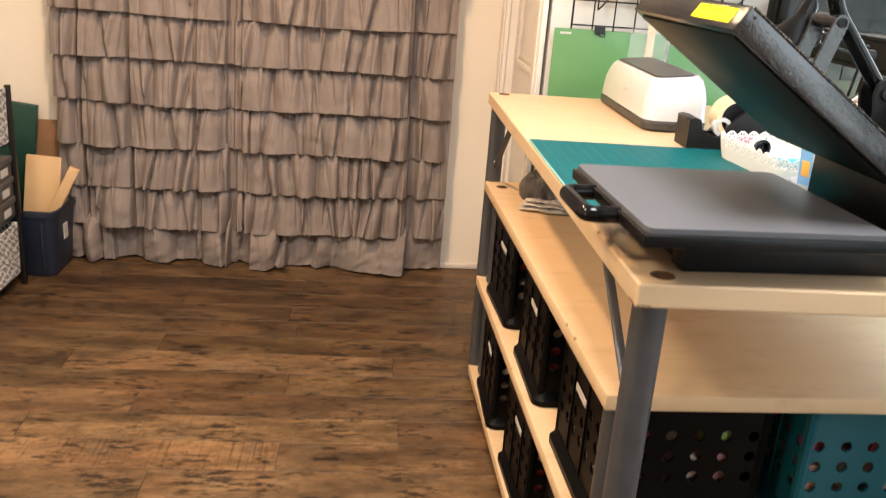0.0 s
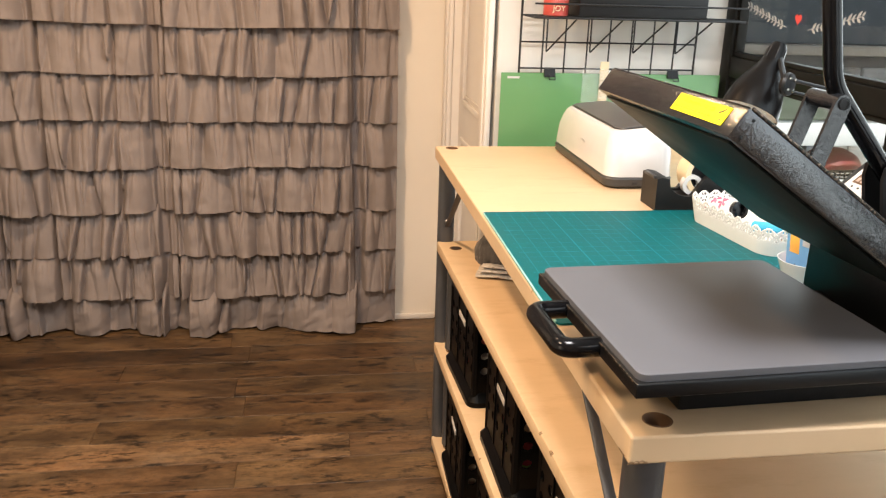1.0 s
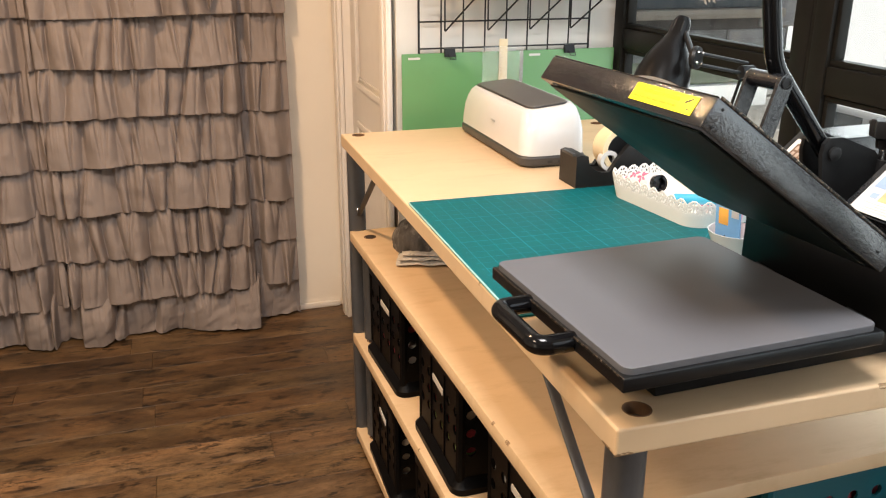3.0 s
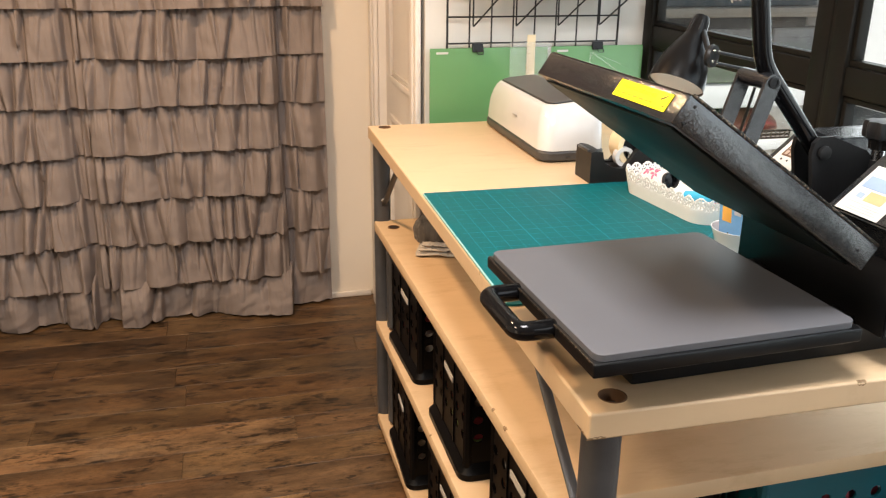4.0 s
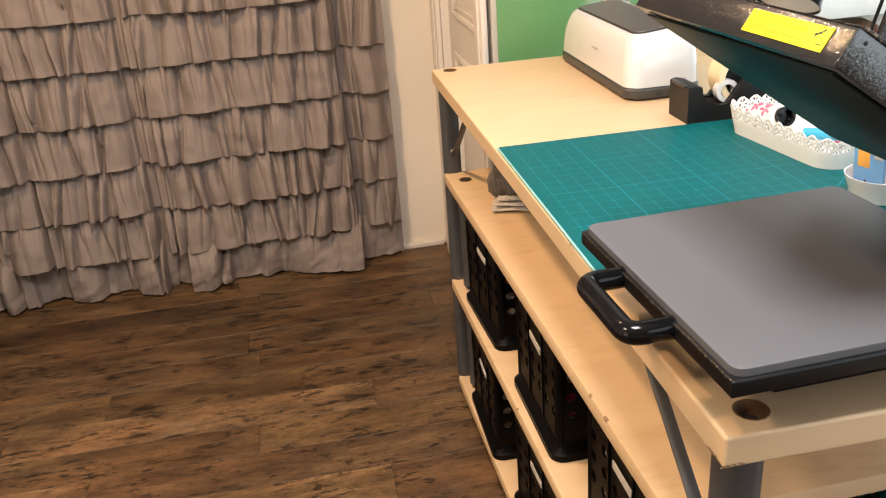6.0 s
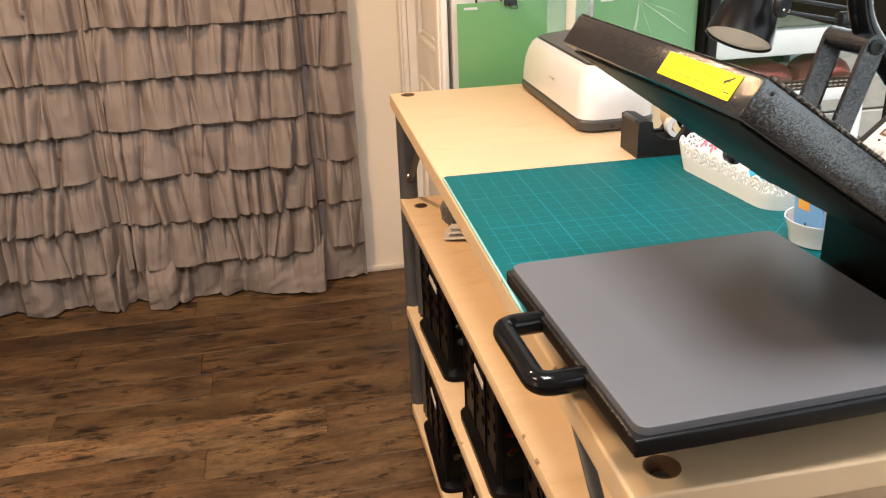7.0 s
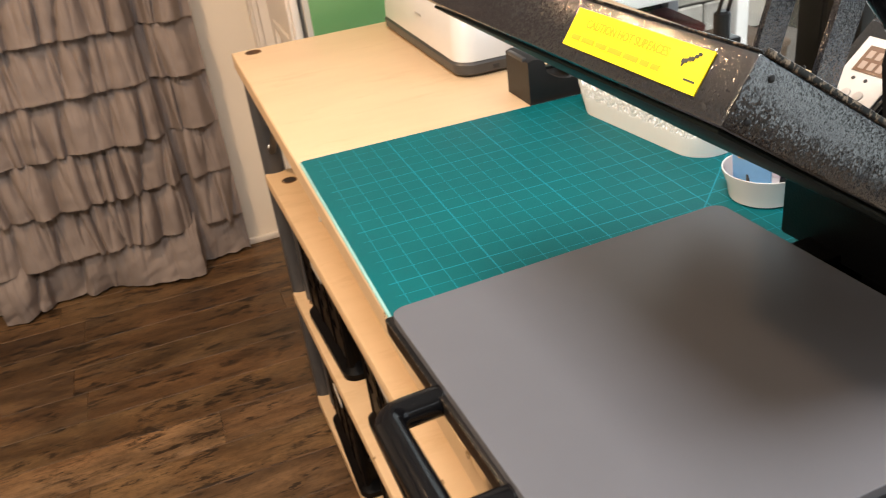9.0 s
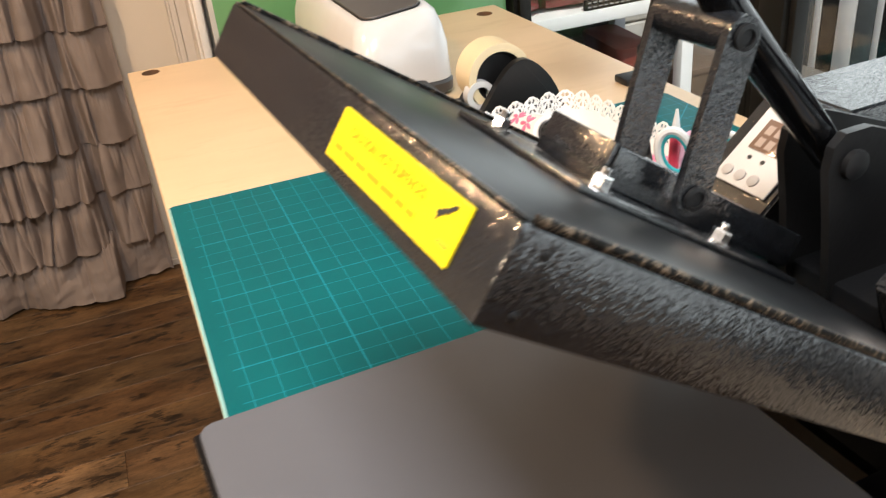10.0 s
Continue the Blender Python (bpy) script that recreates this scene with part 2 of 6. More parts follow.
def hammered():
    """Black hammer-finish enamel: small glossy pebbles that each catch the lamps in their own way."""
    m = surface("hammered_black_enamel", [(0.004, 0.0045, 0.0055), (0.007, 0.0080, 0.0098)], scale=60.0, rough=(0.16, 0.22), bump=0, spec=0.5)
    nt = m.node_tree
    n = nt.nodes
    b = n["Principled BSDF"]
    b.inputs["IOR"].default_value = 1.85
    # each pebble is tilted a little its own way, so that it flashes on its own
    tc, v, geo = n.new("ShaderNodeTexCoord"), n.new("ShaderNodeTexVoronoi"), n.new("ShaderNodeNewGeometry")
    v.inputs["Scale"].default_value, v.inputs["Randomness"].default_value = 1250.0, 1.0
    link(nt, tc.outputs["Object"], v.inputs["Vector"])
    tilt, scaled, summed, unit = [n.new("ShaderNodeVectorMath") for _ in range(4)]
    tilt.operation, scaled.operation, summed.operation, unit.operation = "SUBTRACT", "SCALE", "ADD", "NORMALIZE"
    link(nt, v.outputs["Color"], tilt.inputs[0])
    tilt.inputs[1].default_value = (0.5, 0.5, 0.5)
    link(nt, tilt.outputs[0], scaled.inputs[0])
    scaled.inputs["Scale"].default_value = 0.22
    link(nt, scaled.outputs[0], summed.inputs[0])
    link(nt, geo.outputs["Normal"], summed.inputs[1])
    link(nt, summed.outputs[0], unit.inputs[0])
    link(nt, unit.outputs[0], b.inputs["Normal"])
    base = b.inputs["Base Color"].links[0].from_socket
    fl, mr, mx = n.new("ShaderNodeTexNoise"), n.new("ShaderNodeMapRange"), n.new("ShaderNodeMix")
    fl.inputs["Scale"].default_value, fl.inputs["Detail"].default_value = 1100.0, 2.0
    link(nt, tc.outputs["Object"], fl.inputs["Vector"])
    mr.inputs["From Min"].default_value, mr.inputs["From Max"].default_value = 0.49, 0.64
    link(nt, fl.outputs["Fac"], mr.inputs["Value"])
    mx.data_type = "RGBA"
    link(nt, mr.outputs[0], mx.inputs["Factor"])
    link(nt, base, mx.inputs["A"])
    mx.inputs["B"].default_value = (0.020, 0.022, 0.026, 1)
    link(nt, mx.outputs["Result"], b.inputs["Base Color"])
    return m


M_WALL = surface("painted_wall", [(0.76, 0.69, 0.59), (0.80, 0.73, 0.63)], scale=3.0, rough=(0.62, 0.75), bump=0.35, bump_scale=260.0, distance=0.001)
M_GREYWALL = surface("pale_grey_wall", [(0.62, 0.60, 0.555), (0.66, 0.64, 0.595)], scale=3.0, rough=(0.62, 0.75), bump=0.35, bump_scale=260.0, distance=0.001)
M_TRIM = plain("white_trim_paint", (0.74, 0.69, 0.63), rough=0.34, vary=0.03, bump=0.04)
M_CEIL = plain("ceiling_paint", (0.78, 0.76, 0.72), rough=0.8, vary=0.03, bump=0.3)
M_PLANK = plank_material()
M_UNDER = plain("underlay", (0.012, 0.008, 0.006), rough=0.8)
M_CLOTH = surface("taupe_ruffle_cloth", [(0.215, 0.179, 0.164), (0.262, 0.220, 0.203)], scale=6.0, rough=(0.72, 0.85), bump=0.35, bump_scale=500.0, distance=0.0008, spec=0.3)
M_BENCH = surface("maple_laminate", [(0.585, 0.420, 0.252), (0.640, 0.465, 0.288)], scale=5.0, stretch=(1, 3, 1), rough=(0.42, 0.52), bump=0.06, bump_scale=300.0, spots=(0.555, 0.392, 0.230), spot_scale=7.0, coat=0.20, distance=0.0005)
M_BENCH.node_tree.nodes["Principled BSDF"].inputs["Coat Roughness"].default_value = 0.32
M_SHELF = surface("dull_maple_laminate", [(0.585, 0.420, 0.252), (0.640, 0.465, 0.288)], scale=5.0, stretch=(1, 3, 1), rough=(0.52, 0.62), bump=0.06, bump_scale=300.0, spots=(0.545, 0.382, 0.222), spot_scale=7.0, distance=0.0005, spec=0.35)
M_CHIP = surface("bare_board_chip", [(0.16, 0.090, 0.045), (0.40, 0.27, 0.15)], scale=260.0, rough=(0.75, 0.9), bump=0.5, bump_scale=600.0)
M_STEEL = surface("grey_painted_steel", [(0.060, 0.062, 0.068), (0.078, 0.080, 0.086)], scale=20.0, rough=(0.32, 0.45), metal=0.25, bump=0.12, bump_scale=400.0)
M_HOLE = plain("raw_particleboard", (0.13, 0.065, 0.030), rough=0.9, vary=0.3, bump=0.5)
M_HOLEDARK = plain("dark_drilled_hole", (0.018, 0.011, 0.007), rough=0.9, vary=0.3, bump=0.3)
M_MAT = mat_grid_material()
M_BLACK = plain("black_plastic", (0.009, 0.009, 0.0095), rough=0.42, vary=0.15, bump=0.08, spec=0.3)
M_CRATE = plain("black_crate_plastic", (0.0016, 0.0016, 0.0020), rough=0.42, vary=0.15, bump=0.1, spec=0.10)
M_GLOSS = plain("gloss_black_grip", (0.004, 0.004, 0.0045), rough=0.12, vary=0.1, bump=0.02, coat=0.0, spec=0.22)
M_HAMMER = hammered()
M_TRAY = plain("smooth_black_enamel", (0.0045, 0.0048, 0.0055), rough=0.32, vary=0.2, bump=0.10, bump_scale=500.0, spec=0.25)
M_SHEEN = plain("glossy_black_sheet", (0.006, 0.0065, 0.007), rough=0.30, vary=0.25, bump=0.05, bump_scale=60.0, scale=22.0, spec=0.34)
M_SHADE = plain("black_enamel_shade", (0.0045, 0.004, 0.004), rough=0.30, vary=0.1, bump=0.03, spec=0.22)
# worn edge; its copper flecks also paint glints of the warm lamp
M_WORNGLINT = surface("worn_enamel_edge", [(0.006, 0.006, 0.006), (0.010, 0.009, 0.008), (0.36, 0.27, 0.19)], scale=330.0, rough=(0.25, 0.4), metal=0.6, bump=0.3, bump_scale=300.0, distance=0.0005)
M_PAD = surface("grey_silicone_pad", [(0.090, 0.092, 0.103), (0.102, 0.104, 0.116)], scale=5.0, rough=(0.40, 0.43), bump=0.02, bump_scale=800.0, distance=0.0003, spec=0.5)
M_PAD.node_tree.nodes["Principled BSDF"].inputs["IOR"].default_value = 1.42
M_PLATEN = plain("black_coated_platen", (0.006, 0.011, 0.011), rough=0.46, vary=0.12, bump=0.02, spec=0.16)
M_YELLOW = plain("yellow_warning_label", (0.90, 0.72, 0.010), rough=0.30, vary=0.04, bump=0.0)
M_INK = plain("dark_print", (0.02, 0.02, 0.02), rough=0.5, bump=0)
M_INKPALE = plain("pale_grey_print", (0.40, 0.39, 0.38), rough=0.5, bump=0)
M_OCHRE = plain("ochre_print", (0.42, 0.27, 0.002), rough=0.5, bump=0)
M_ZINC = plain("zinc_bolt", (0.62, 0.62, 0.62), rough=0.22, metal=1.0, bump=0.05)
M_WHITE = plain("white_gloss_plastic", (0.60, 0.595, 0.585), rough=0.22, vary=0.02, bump=0.0, coat=0.3)
M_LID = plain("taupe_lid", (0.085, 0.075, 0.070), rough=0.35, vary=0.06, bump=0.02)
M_BASEGREY = plain("dark_grey_base", (0.045, 0.043, 0.042), rough=0.4, vary=0.06)
M_GREEN = plain("green_grip_sheet", (0.125, 0.290, 0.118), rough=0.22, vary=0.05, bump=0.02, scale=3.0)
M_WIRE = plain("black_wire", (0.008, 0.008, 0.008), rough=0.35)
M_FRAME = plain("bronze_window_frame", (0.010, 0.009, 0.0075), rough=0.45, vary=0.15, spec=0.10)
M_GLASS = glass_pane("window_glass")
M_FILM = clear_film()
M_TAPE = plain("cream_tape", (0.72, 0.58, 0.36), rough=0.4, vary=0.05, bump=0.05)
M_TEAL = plain("turquoise_crate_plastic", (0.005, 0.085, 0.115), rough=0.36, vary=0.06, spec=0.3)
M_LABEL = plain("white_label", (0.54, 0.525, 0.50), rough=0.5, vary=0.04)


# ---------------------------------------------------------------- mesh helpers
def add_box(bm, x0, x1, y0, y1, z0, z1, bevel=0.0, segs=2, m=None):
    before = set(bm.verts)
    vs = [bm.verts.new((x, y, z)) for z in (z0, z1) for y in (y0, y1) for x in (x0, x1)]
    for f in ((0, 2, 3, 1), (4, 5, 7, 6), (0, 1, 5, 4), (2, 6, 7, 3), (0, 4, 6, 2), (1, 3, 7, 5)):
        bm.faces.new([vs[i] for i in f])
    if bevel:
        es = {e for v in vs for e in v.link_edges}
        bmesh.ops.bevel(bm, geom=list(es), offset=bevel, segments=segs, affect="EDGES", profile=0.5)
    if m is not None:
        bmesh.ops.transform(bm, matrix=m, verts=[v for v in bm.verts if v not in before])


def ring_faces(bm, a, b):
    k = len(a)
    for i in range(k):
        bm.faces.new((a[i], a[(i + 1) % k], b[(i + 1) % k], b[i]))


def add_tube(bm, pts, r, seg=12, caps=True, flat=1.0):
    """A round bar along the points; r may be one radius or one for each point."""
    pts = [Vector(p) for p in pts]
    rad = r if isinstance(r, (list, tuple)) else [r] * len(pts)
    rings, side = [], None
    for i, p in enumerate(pts):
        d = (pts[min(i + 1, len(pts) - 1)] - pts[max(i - 1, 0)]).normalized()
        if side is None:
            side = d.cross(Vector((0, 0, 1)) if abs(d.z) < 0.9 else Vector((0, 1, 0))).normalized()
        side = (side - d * side.dot(d)).normalized()
        up = d.cross(side)
        rings.append([bm.verts.new(p + rad[i] * (math.cos(2 * math.pi * k / seg) * side + flat * math.sin(2 * math.pi * k / seg) * up)) for k in range(seg)])
    for a, b in zip(rings, rings[1:]):
        ring_faces(bm, a, b)
    if caps:
        bm.faces.new(rings[0][::-1])
        bm.faces.new(rings[-1])


def rounded(pts, r, n=5):
    """The polyline with its inner corners rounded."""
    pts = [Vector(p) for p in pts]
    out = [pts[0]]
    for a, b, c in zip(pts, pts[1:], pts[2:]):
        p, q = b + (a - b).normalized() * r, b + (c - b).normalized() * r
        for k in range(n + 1):
            s = k / n
            out.append((1 - s) ** 2 * p + 2 * s * (1 - s) * b + s * s * q)
    out.append(pts[-1])
    return out


def round_rect(x0, x1, y0, y1, r, n=5):
    pts = []
    for cx, cy, a in ((x1 - r, y1 - r, 0), (x0 + r, y1 - r, 90), (x0 + r, y0 + r, 180), (x1 - r, y0 + r, 270)):
        pts += [(cx + r * math.cos(radians(a + 90 * k / n)), cy + r * math.sin(radians(a + 90 * k / n))) for k in range(n + 1)]
    return pts


def add_loft(bm, loops, cap0=True, cap1=True):
    """Joins closed loops of 3D points, all of one length."""
    rings = [[bm.verts.new(p) for p in lp] for lp in loops]
    for a, b in zip(rings, rings[1:]):
        ring_faces(bm, a, b)
    if cap0:
        bm.faces.new(rings[0][::-1])
    if cap1:
        bm.faces.new(rings[-1])


def add_prism(bm, poly, z0, z1):
    add_loft(bm, [[(x, y, z0) for x, y in poly], [(x, y, z1) for x, y in poly]])


def add_lathe(bm, profile, seg=24, centre=(0, 0, 0), axis=None, hollow=False):
    """Turns (radius, height) round the z axis, or round the given direction."""
    q = Vector(axis).to_track_quat("Z", "Y").to_matrix() if axis is not None else Matrix.Identity(3)
    c = Vector(centre)
    rings = [[bm.verts.new(c + q @ Vector((r * math.cos(2 * math.pi * k / seg), r * math.sin(2 * math.pi * k / seg), h))) for k in range(seg)] for r, h in profile]
    for a, b in zip(rings, rings[1:]):
        ring_faces(bm, a, b)
    if hollow:
        ring_faces(bm, rings[-1], rings[0])
        return
    bm.faces.new(rings[0][::-1])
    bm.faces.new(rings[-1])


def finish(name, bm, material, smooth=35):
    bmesh.ops.recalc_face_normals(bm, faces=bm.faces)
    me = bpy.data.meshes.new(name)
    bm.to_mesh(me)
    bm.free()
    me.materials.append(material)
    if smooth:
        me.shade_smooth()
        me.set_sharp_from_angle(angle=radians(smooth))
    return new(name, me)


def part(name, bm, material, parent, label="", smooth=35):
    ob = finish(name, bm, material, smooth)
    ob.parent = parent
    if label:
        ob["label"] = label
    return ob


def thing(name, label, category, m=None, group="", kind=""):
    ob = new(name)
    ob.empty_display_size = 0.05
    if m is not None:
        ob.matrix_world = m
    return tagged(ob, label, category, group, kind)


def box_part(name, dims, material, parent, bevel=0.0, label="", m=None, segs=2):
    bm = bmesh.new()
    add_box(bm, *dims, bevel=bevel, m=m, segs=segs)
    return part(name, bm, material, parent, label)


def tube_part(name, pts, r, material, parent, label="", seg=12, flat=1.0):
    bm = bmesh.new()
    add_tube(bm, pts, r, seg, flat=flat)
    return part(name, bm, material, parent, label)


def letter_part(name, words, size, m, material, parent, width=None):
    """Flat lettering of the built-in font, turned into one mesh under its thing."""
    cu = bpy.data.curves.new(name, "FONT")
    cu.body, cu.size, cu.extrude, cu.offset = words, size, 0.00012, 0.00022
    tmp = bpy.data.objects.new(name + "_curve", cu)
    me = bpy.data.meshes.new_from_object(tmp)
    bpy.data.objects.remove(tmp)
    ob = new(name, me)
    me.materials.clear()
    me.materials.append(material)
    xs = [v.co.x for v in me.vertices]
    if width:
        k = width / (max(xs) - min(xs))
        for v in me.vertices:
            v.co.x *= k
    me.transform(m)
    ob.parent = parent
    return ob


def structure(name, label, category, dims_list, material, bevel=0.0):
    bm = bmesh.new()
    for d in dims_list:
        add_box(bm, *d, bevel=bevel)
    ob = finish(name, bm, material, 30)
    return tagged(ob, label, category, kind="structure")


# ---------------------------------------------------------------- the room
def build_room():
    structure("wall_north", "cream painted wall behind the ruffled curtains", "wall", [(-1.8, 1.43, 4.47, 4.6, 0, 2.44)], M_WALL)
    structure("wall_west", "cream painted side wall", "wall", [(-1.8, -1.7, -1.7, 0.30, 0, 2.44), (-1.8, -1.7, 1.20, 4.47, 0, 2.44), (-1.8, -1.7, 0.30, 1.20, 2.05, 2.44)], M_WALL)
    # unseen shell added to close the opening made for the low fill light
    structure("wall_hall", "plain unseen cream wall added behind the opening for the fill light", "wall", [(-2.9, -2.8, -1.7, 3.0, 0, 2.44), (-2.8, -1.802, -1.8, -1.7, 0, 2.44), (-2.8, -1.802, 3.0, 3.1, 0, 2.44), (-2.9, -1.802, -1.8, 3.1, 2.442, 2.54), (-2.9, -1.802, -1.8, 3.1, -0.06, -0.002)], M_WALL)
    structure("wall_south", "cream painted wall behind the work area", "wall", [(-1.8, 2.12, -1.8, -1.7, 0, 2.44)], M_WALL)
    structure("wall_closet", "cream painted wall beside the closet door", "wall", [(1.335, 1.43, 4.33, 4.468, 0, 2.44), (1.335, 1.43, 3.692, 4.328, 2.03, 2.44)], M_WALL)
    structure("wall_grid", "pale wall behind the wire grid", "wall", [(1.345, 2.04, 3.6, 3.69, 0, 2.44)], M_GREYWALL)
    structure("wall_window", "wall round the dark framed windows", "wall",
              [(2.0, 2.12, -1.7, 3.598, 0, 0.50), (2.0, 2.12, -1.7, 3.598, 2.12, 2.44), (2.0, 2.12, -1.7, -0.2, 0.502, 2.118)], M_WALL)
    structure("ceiling", "flat white painted ceiling", "ceiling", [(-1.8, 2.12, -1.8, 4.6, 2.44, 2.54)], M_CEIL)
    # baseboards with a rounded top edge
    bm = bmesh.new()
    add_box(bm, -1.7, 1.312, 4.452, 4.4695, 0.0, 0.024, bevel=0.006)
    tagged(finish("baseboard", bm, M_TRIM), "slim white painted trim along the floor of the curtain wall", "baseboard", kind="structure")
    bm = bmesh.new()
    add_box(bm, -1.6995, -1.682, 1.22, 4.45, 0.0, 0.024, bevel=0.006)
    tagged(finish("baseboard", bm, M_TRIM), "slim white painted trim along the floor of the side wall", "baseboard", kind="structure")


def build_door():
    d = thing("door_1", "white panelled closet door in a moulded casing, closed", "door", kind="structure")
    # leaf with raised mouldings round each panel
    bm = bmesh.new()
    add_box(bm, 1.362, 1.398, 3.694, 4.326, 0.008, 2.026, bevel=0.002)
    part("door_leaf", bm, M_TRIM, d)
    for y0, y1 in ((3.80, 4.22),):
        for z0, z1 in ((0.16, 0.80), (0.915, 1.88)):
            bm = bmesh.new()
            for k, (w, hgt) in enumerate(((0.022, 0.010), (0.010, 0.004))):
                a = 0.0 if k == 0 else 0.030
                for (ya, yb, za, zb) in ((y0 + a, y1 - a, z0 + a, z0 + a + w), (y0 + a, y1 - a, z1 - a - w, z1 - a), (y0 + a, y0 + a + w, z0 + a + w, z1 - a - w), (y1 - a - w, y1 - a, z0 + a + w, z1 - a - w)):
                    add_box(bm, 1.3618 - hgt, 1.3618, ya, yb, za, zb, bevel=0.0035)
            part("panel_moulding", bm, M_TRIM, d)
    # casing: stepped profile, two uprights and a head
    for y0, y1 in ((3.606, 3.690), (4.330, 4.424)):
        bm = bmesh.new()
        add_box(bm, 1.317, 1.3345, y0, y1, 0.0, 2.10, bevel=0.004)
        inner = (y1 - 0.03, y1) if y0 < 4 else (y0, y0 + 0.03)
        add_box(bm, 1.311, 1.3172, y0 + 0.02, y1 - 0.02, 0.0, 2.10, bevel=0.003)
        add_box(bm, 1.335, 1.430, *(((y1 - 0.001, y1 + 0.003)) if y0 < 4 else (y0 - 0.003, y0 + 0.001)), 0.0, 2.03)
        part("casing", bm, M_TRIM, d)
    box_part("casing_head", (1.317, 1.3345, 3.606, 4.424, 2.1005, 2.17), M_TRIM, d, bevel=0.004)


# ---------------------------------------------------------------- the window
def build_windows():
    # (y far, y near): two sashes beside a broad post, and one more beyond the view
    spans = ((3.545, 2.815), (2.705, 1.60), (1.49, 0.40))
    for i, (ya, yb) in enumerate(spans):
        w = thing("window_%d" % (i + 1), "dark bronze metal window with a cross rail and clear panes", "window", kind="structure")
        for name, dims in (("jamb", (2.0, 2.045, ya, ya + 0.05, 0.504, 2.116)), ("jamb", (2.0, 2.045, yb - 0.05, yb, 0.504, 2.116)),
                           ("rail", (2.004, 2.042, yb + 0.0005, ya - 0.0005, 1.103, 1.160)), ("rail", (2.004, 2.042, yb + 0.0005, ya - 0.0005, 0.504, 0.57)),
                           ("rail", (2.004, 2.042, yb + 0.0005, ya - 0.0005, 2.05, 2.116))):
            box_part("window_frame", dims, M_FRAME, w, bevel=0.003)
        for z0, z1 in ((0.571, 1.102), (1.161, 2.049)):
            # narrow glazing bead and the pane
            bm = bmesh.new()
            b = 0.012
            for d in ((yb + 0.001, ya - 0.001, z0, z0 + b), (yb + 0.001, ya - 0.001, z1 - b, z1), (yb + 0.001, yb + 0.001 + b, z0 + b, z1 - b), (ya - 0.001 - b, ya - 0.001, z0 + b, z1 - b)):
                add_box(bm, 2.010, 2.034, *d, bevel=0.002)
            part("glazing_bead", bm, M_FRAME, w)
            p = box_part("pane", (2.021, 2.025, yb + b, ya - b, z0 + b, z1 - b), M_GLASS, w)
            p.visible_shadow = False
    structure("mullion", "broad dark bronze post between the windows", "post", [(2.002, 2.052, 2.7555, 2.7645, 0.504, 2.116), (2.002, 2.052, 1.5405, 1.5495, 0.504, 2.116), (2.002, 2.052, -0.19, 0.349, 0.504, 2.116)], M_FRAME)


def build_decal():
    """White laurel sprigs, a red heart and the feet of script letters stuck to the inside of the pane."""
    white, red = plain("white_vinyl_film", (0.36, 0.36, 0.35), rough=0.5, vary=0.03, bump=0), plain("red_vinyl_film", (0.62, 0.06, 0.05), rough=0.45, vary=0.03, bump=0)
    d = thing("window_decal", "white laurel and red heart vinyl decal on the window pane", "decal")
    x = 2.0202
    for side in (-1, 1):
        pts = []
        for k in range(13):
            s = k / 12
            pts.append((x, 3.247 + side * (0.05 + 0.205 * s), 1.256 + 0.012 * math.sin(2.6 * s) + 0.036 * s * s))
        bm = bmesh.new()
        add_tube(bm, pts, 0.0010, 6)
        for k in range(1, 13):
            for up in (-1, 1):
                c = Vector(pts[k])
                a = side * radians(38) * up
                dirv = Vector((0, side * math.cos(a), up * abs(math.sin(a)) + 0.15))
                ln = 0.022 if k % 2 else 0.016
                nrm = Vector((0, -dirv.z, dirv.y)).normalized()
                loop = [c, c + dirv * ln * 0.45 + nrm * ln * 0.20, c + dirv * ln, c + dirv * ln * 0.45 - nrm * ln * 0.20]
                add_loft(bm, [[tuple(v) for v in loop], [(v.x - 0.0003, v.y, v.z) for v in loop]])
        part("laurel_sprig", bm, white, d)
    heart = []
    for k in range(28):
        a = 2 * math.pi * k / 28
        heart.append((x, 3.247 - 0.00095 * 16 * math.sin(a) ** 3, 1.279 + 0.00095 * (13 * math.cos(a) - 5 * math.cos(2 * a) - 2 * math.cos(3 * a) - math.cos(4 * a))))
    bm = bmesh.new()
    add_loft(bm, [heart, [(a - 0.0003, b, c) for a, b, c in heart]])
    part("heart", bm, red, d, "small red heart")
    for y, w, hgt in ((3.40, 0.024, 0.11), (3.34, 0.020, 0.08), (3.285, 0.020, 0.08), (3.19, 0.022, 0.09), (3.12, 0.024, 0.11), (3.055, 0.022, 0.08)):
        loop = [(x, y + w * math.cos(radians(a)), 1.335 + hgt / 2 + hgt / 2 * math.sin(radians(a))) for a in range(0, 361, 20)]
        tube_part("script_stroke", loop, 0.0042, white, d, seg=6, flat=0.25)


# ---------------------------------------------------------------- outside
M_BLOCK = surface("concrete_block", [(0.34, 0.325, 0.30), (0.50, 0.475, 0.44)], scale=9.0, rough=(0.8, 0.95), bump=0.6, bump_scale=60.0, per_object=0.12, spots=(0.24, 0.23, 0.215), spot_scale=5.0)
M_STUCCO = plain("white_stucco", (0.88, 0.87, 0.85), rough=0.85, vary=0.04, bump=0.5, bump_scale=80)
M_PATIO = surface("patio_concrete", [(0.13, 0.12, 0.11), (0.20, 0.185, 0.17)], scale=2.0, rough=(0.8, 0.95), bump=0.4, bump_scale=40.0)
M_WHITEWOOD = plain("white_painted_wood", (0.80, 0.80, 0.79), rough=0.5, vary=0.04, bump=0.1)
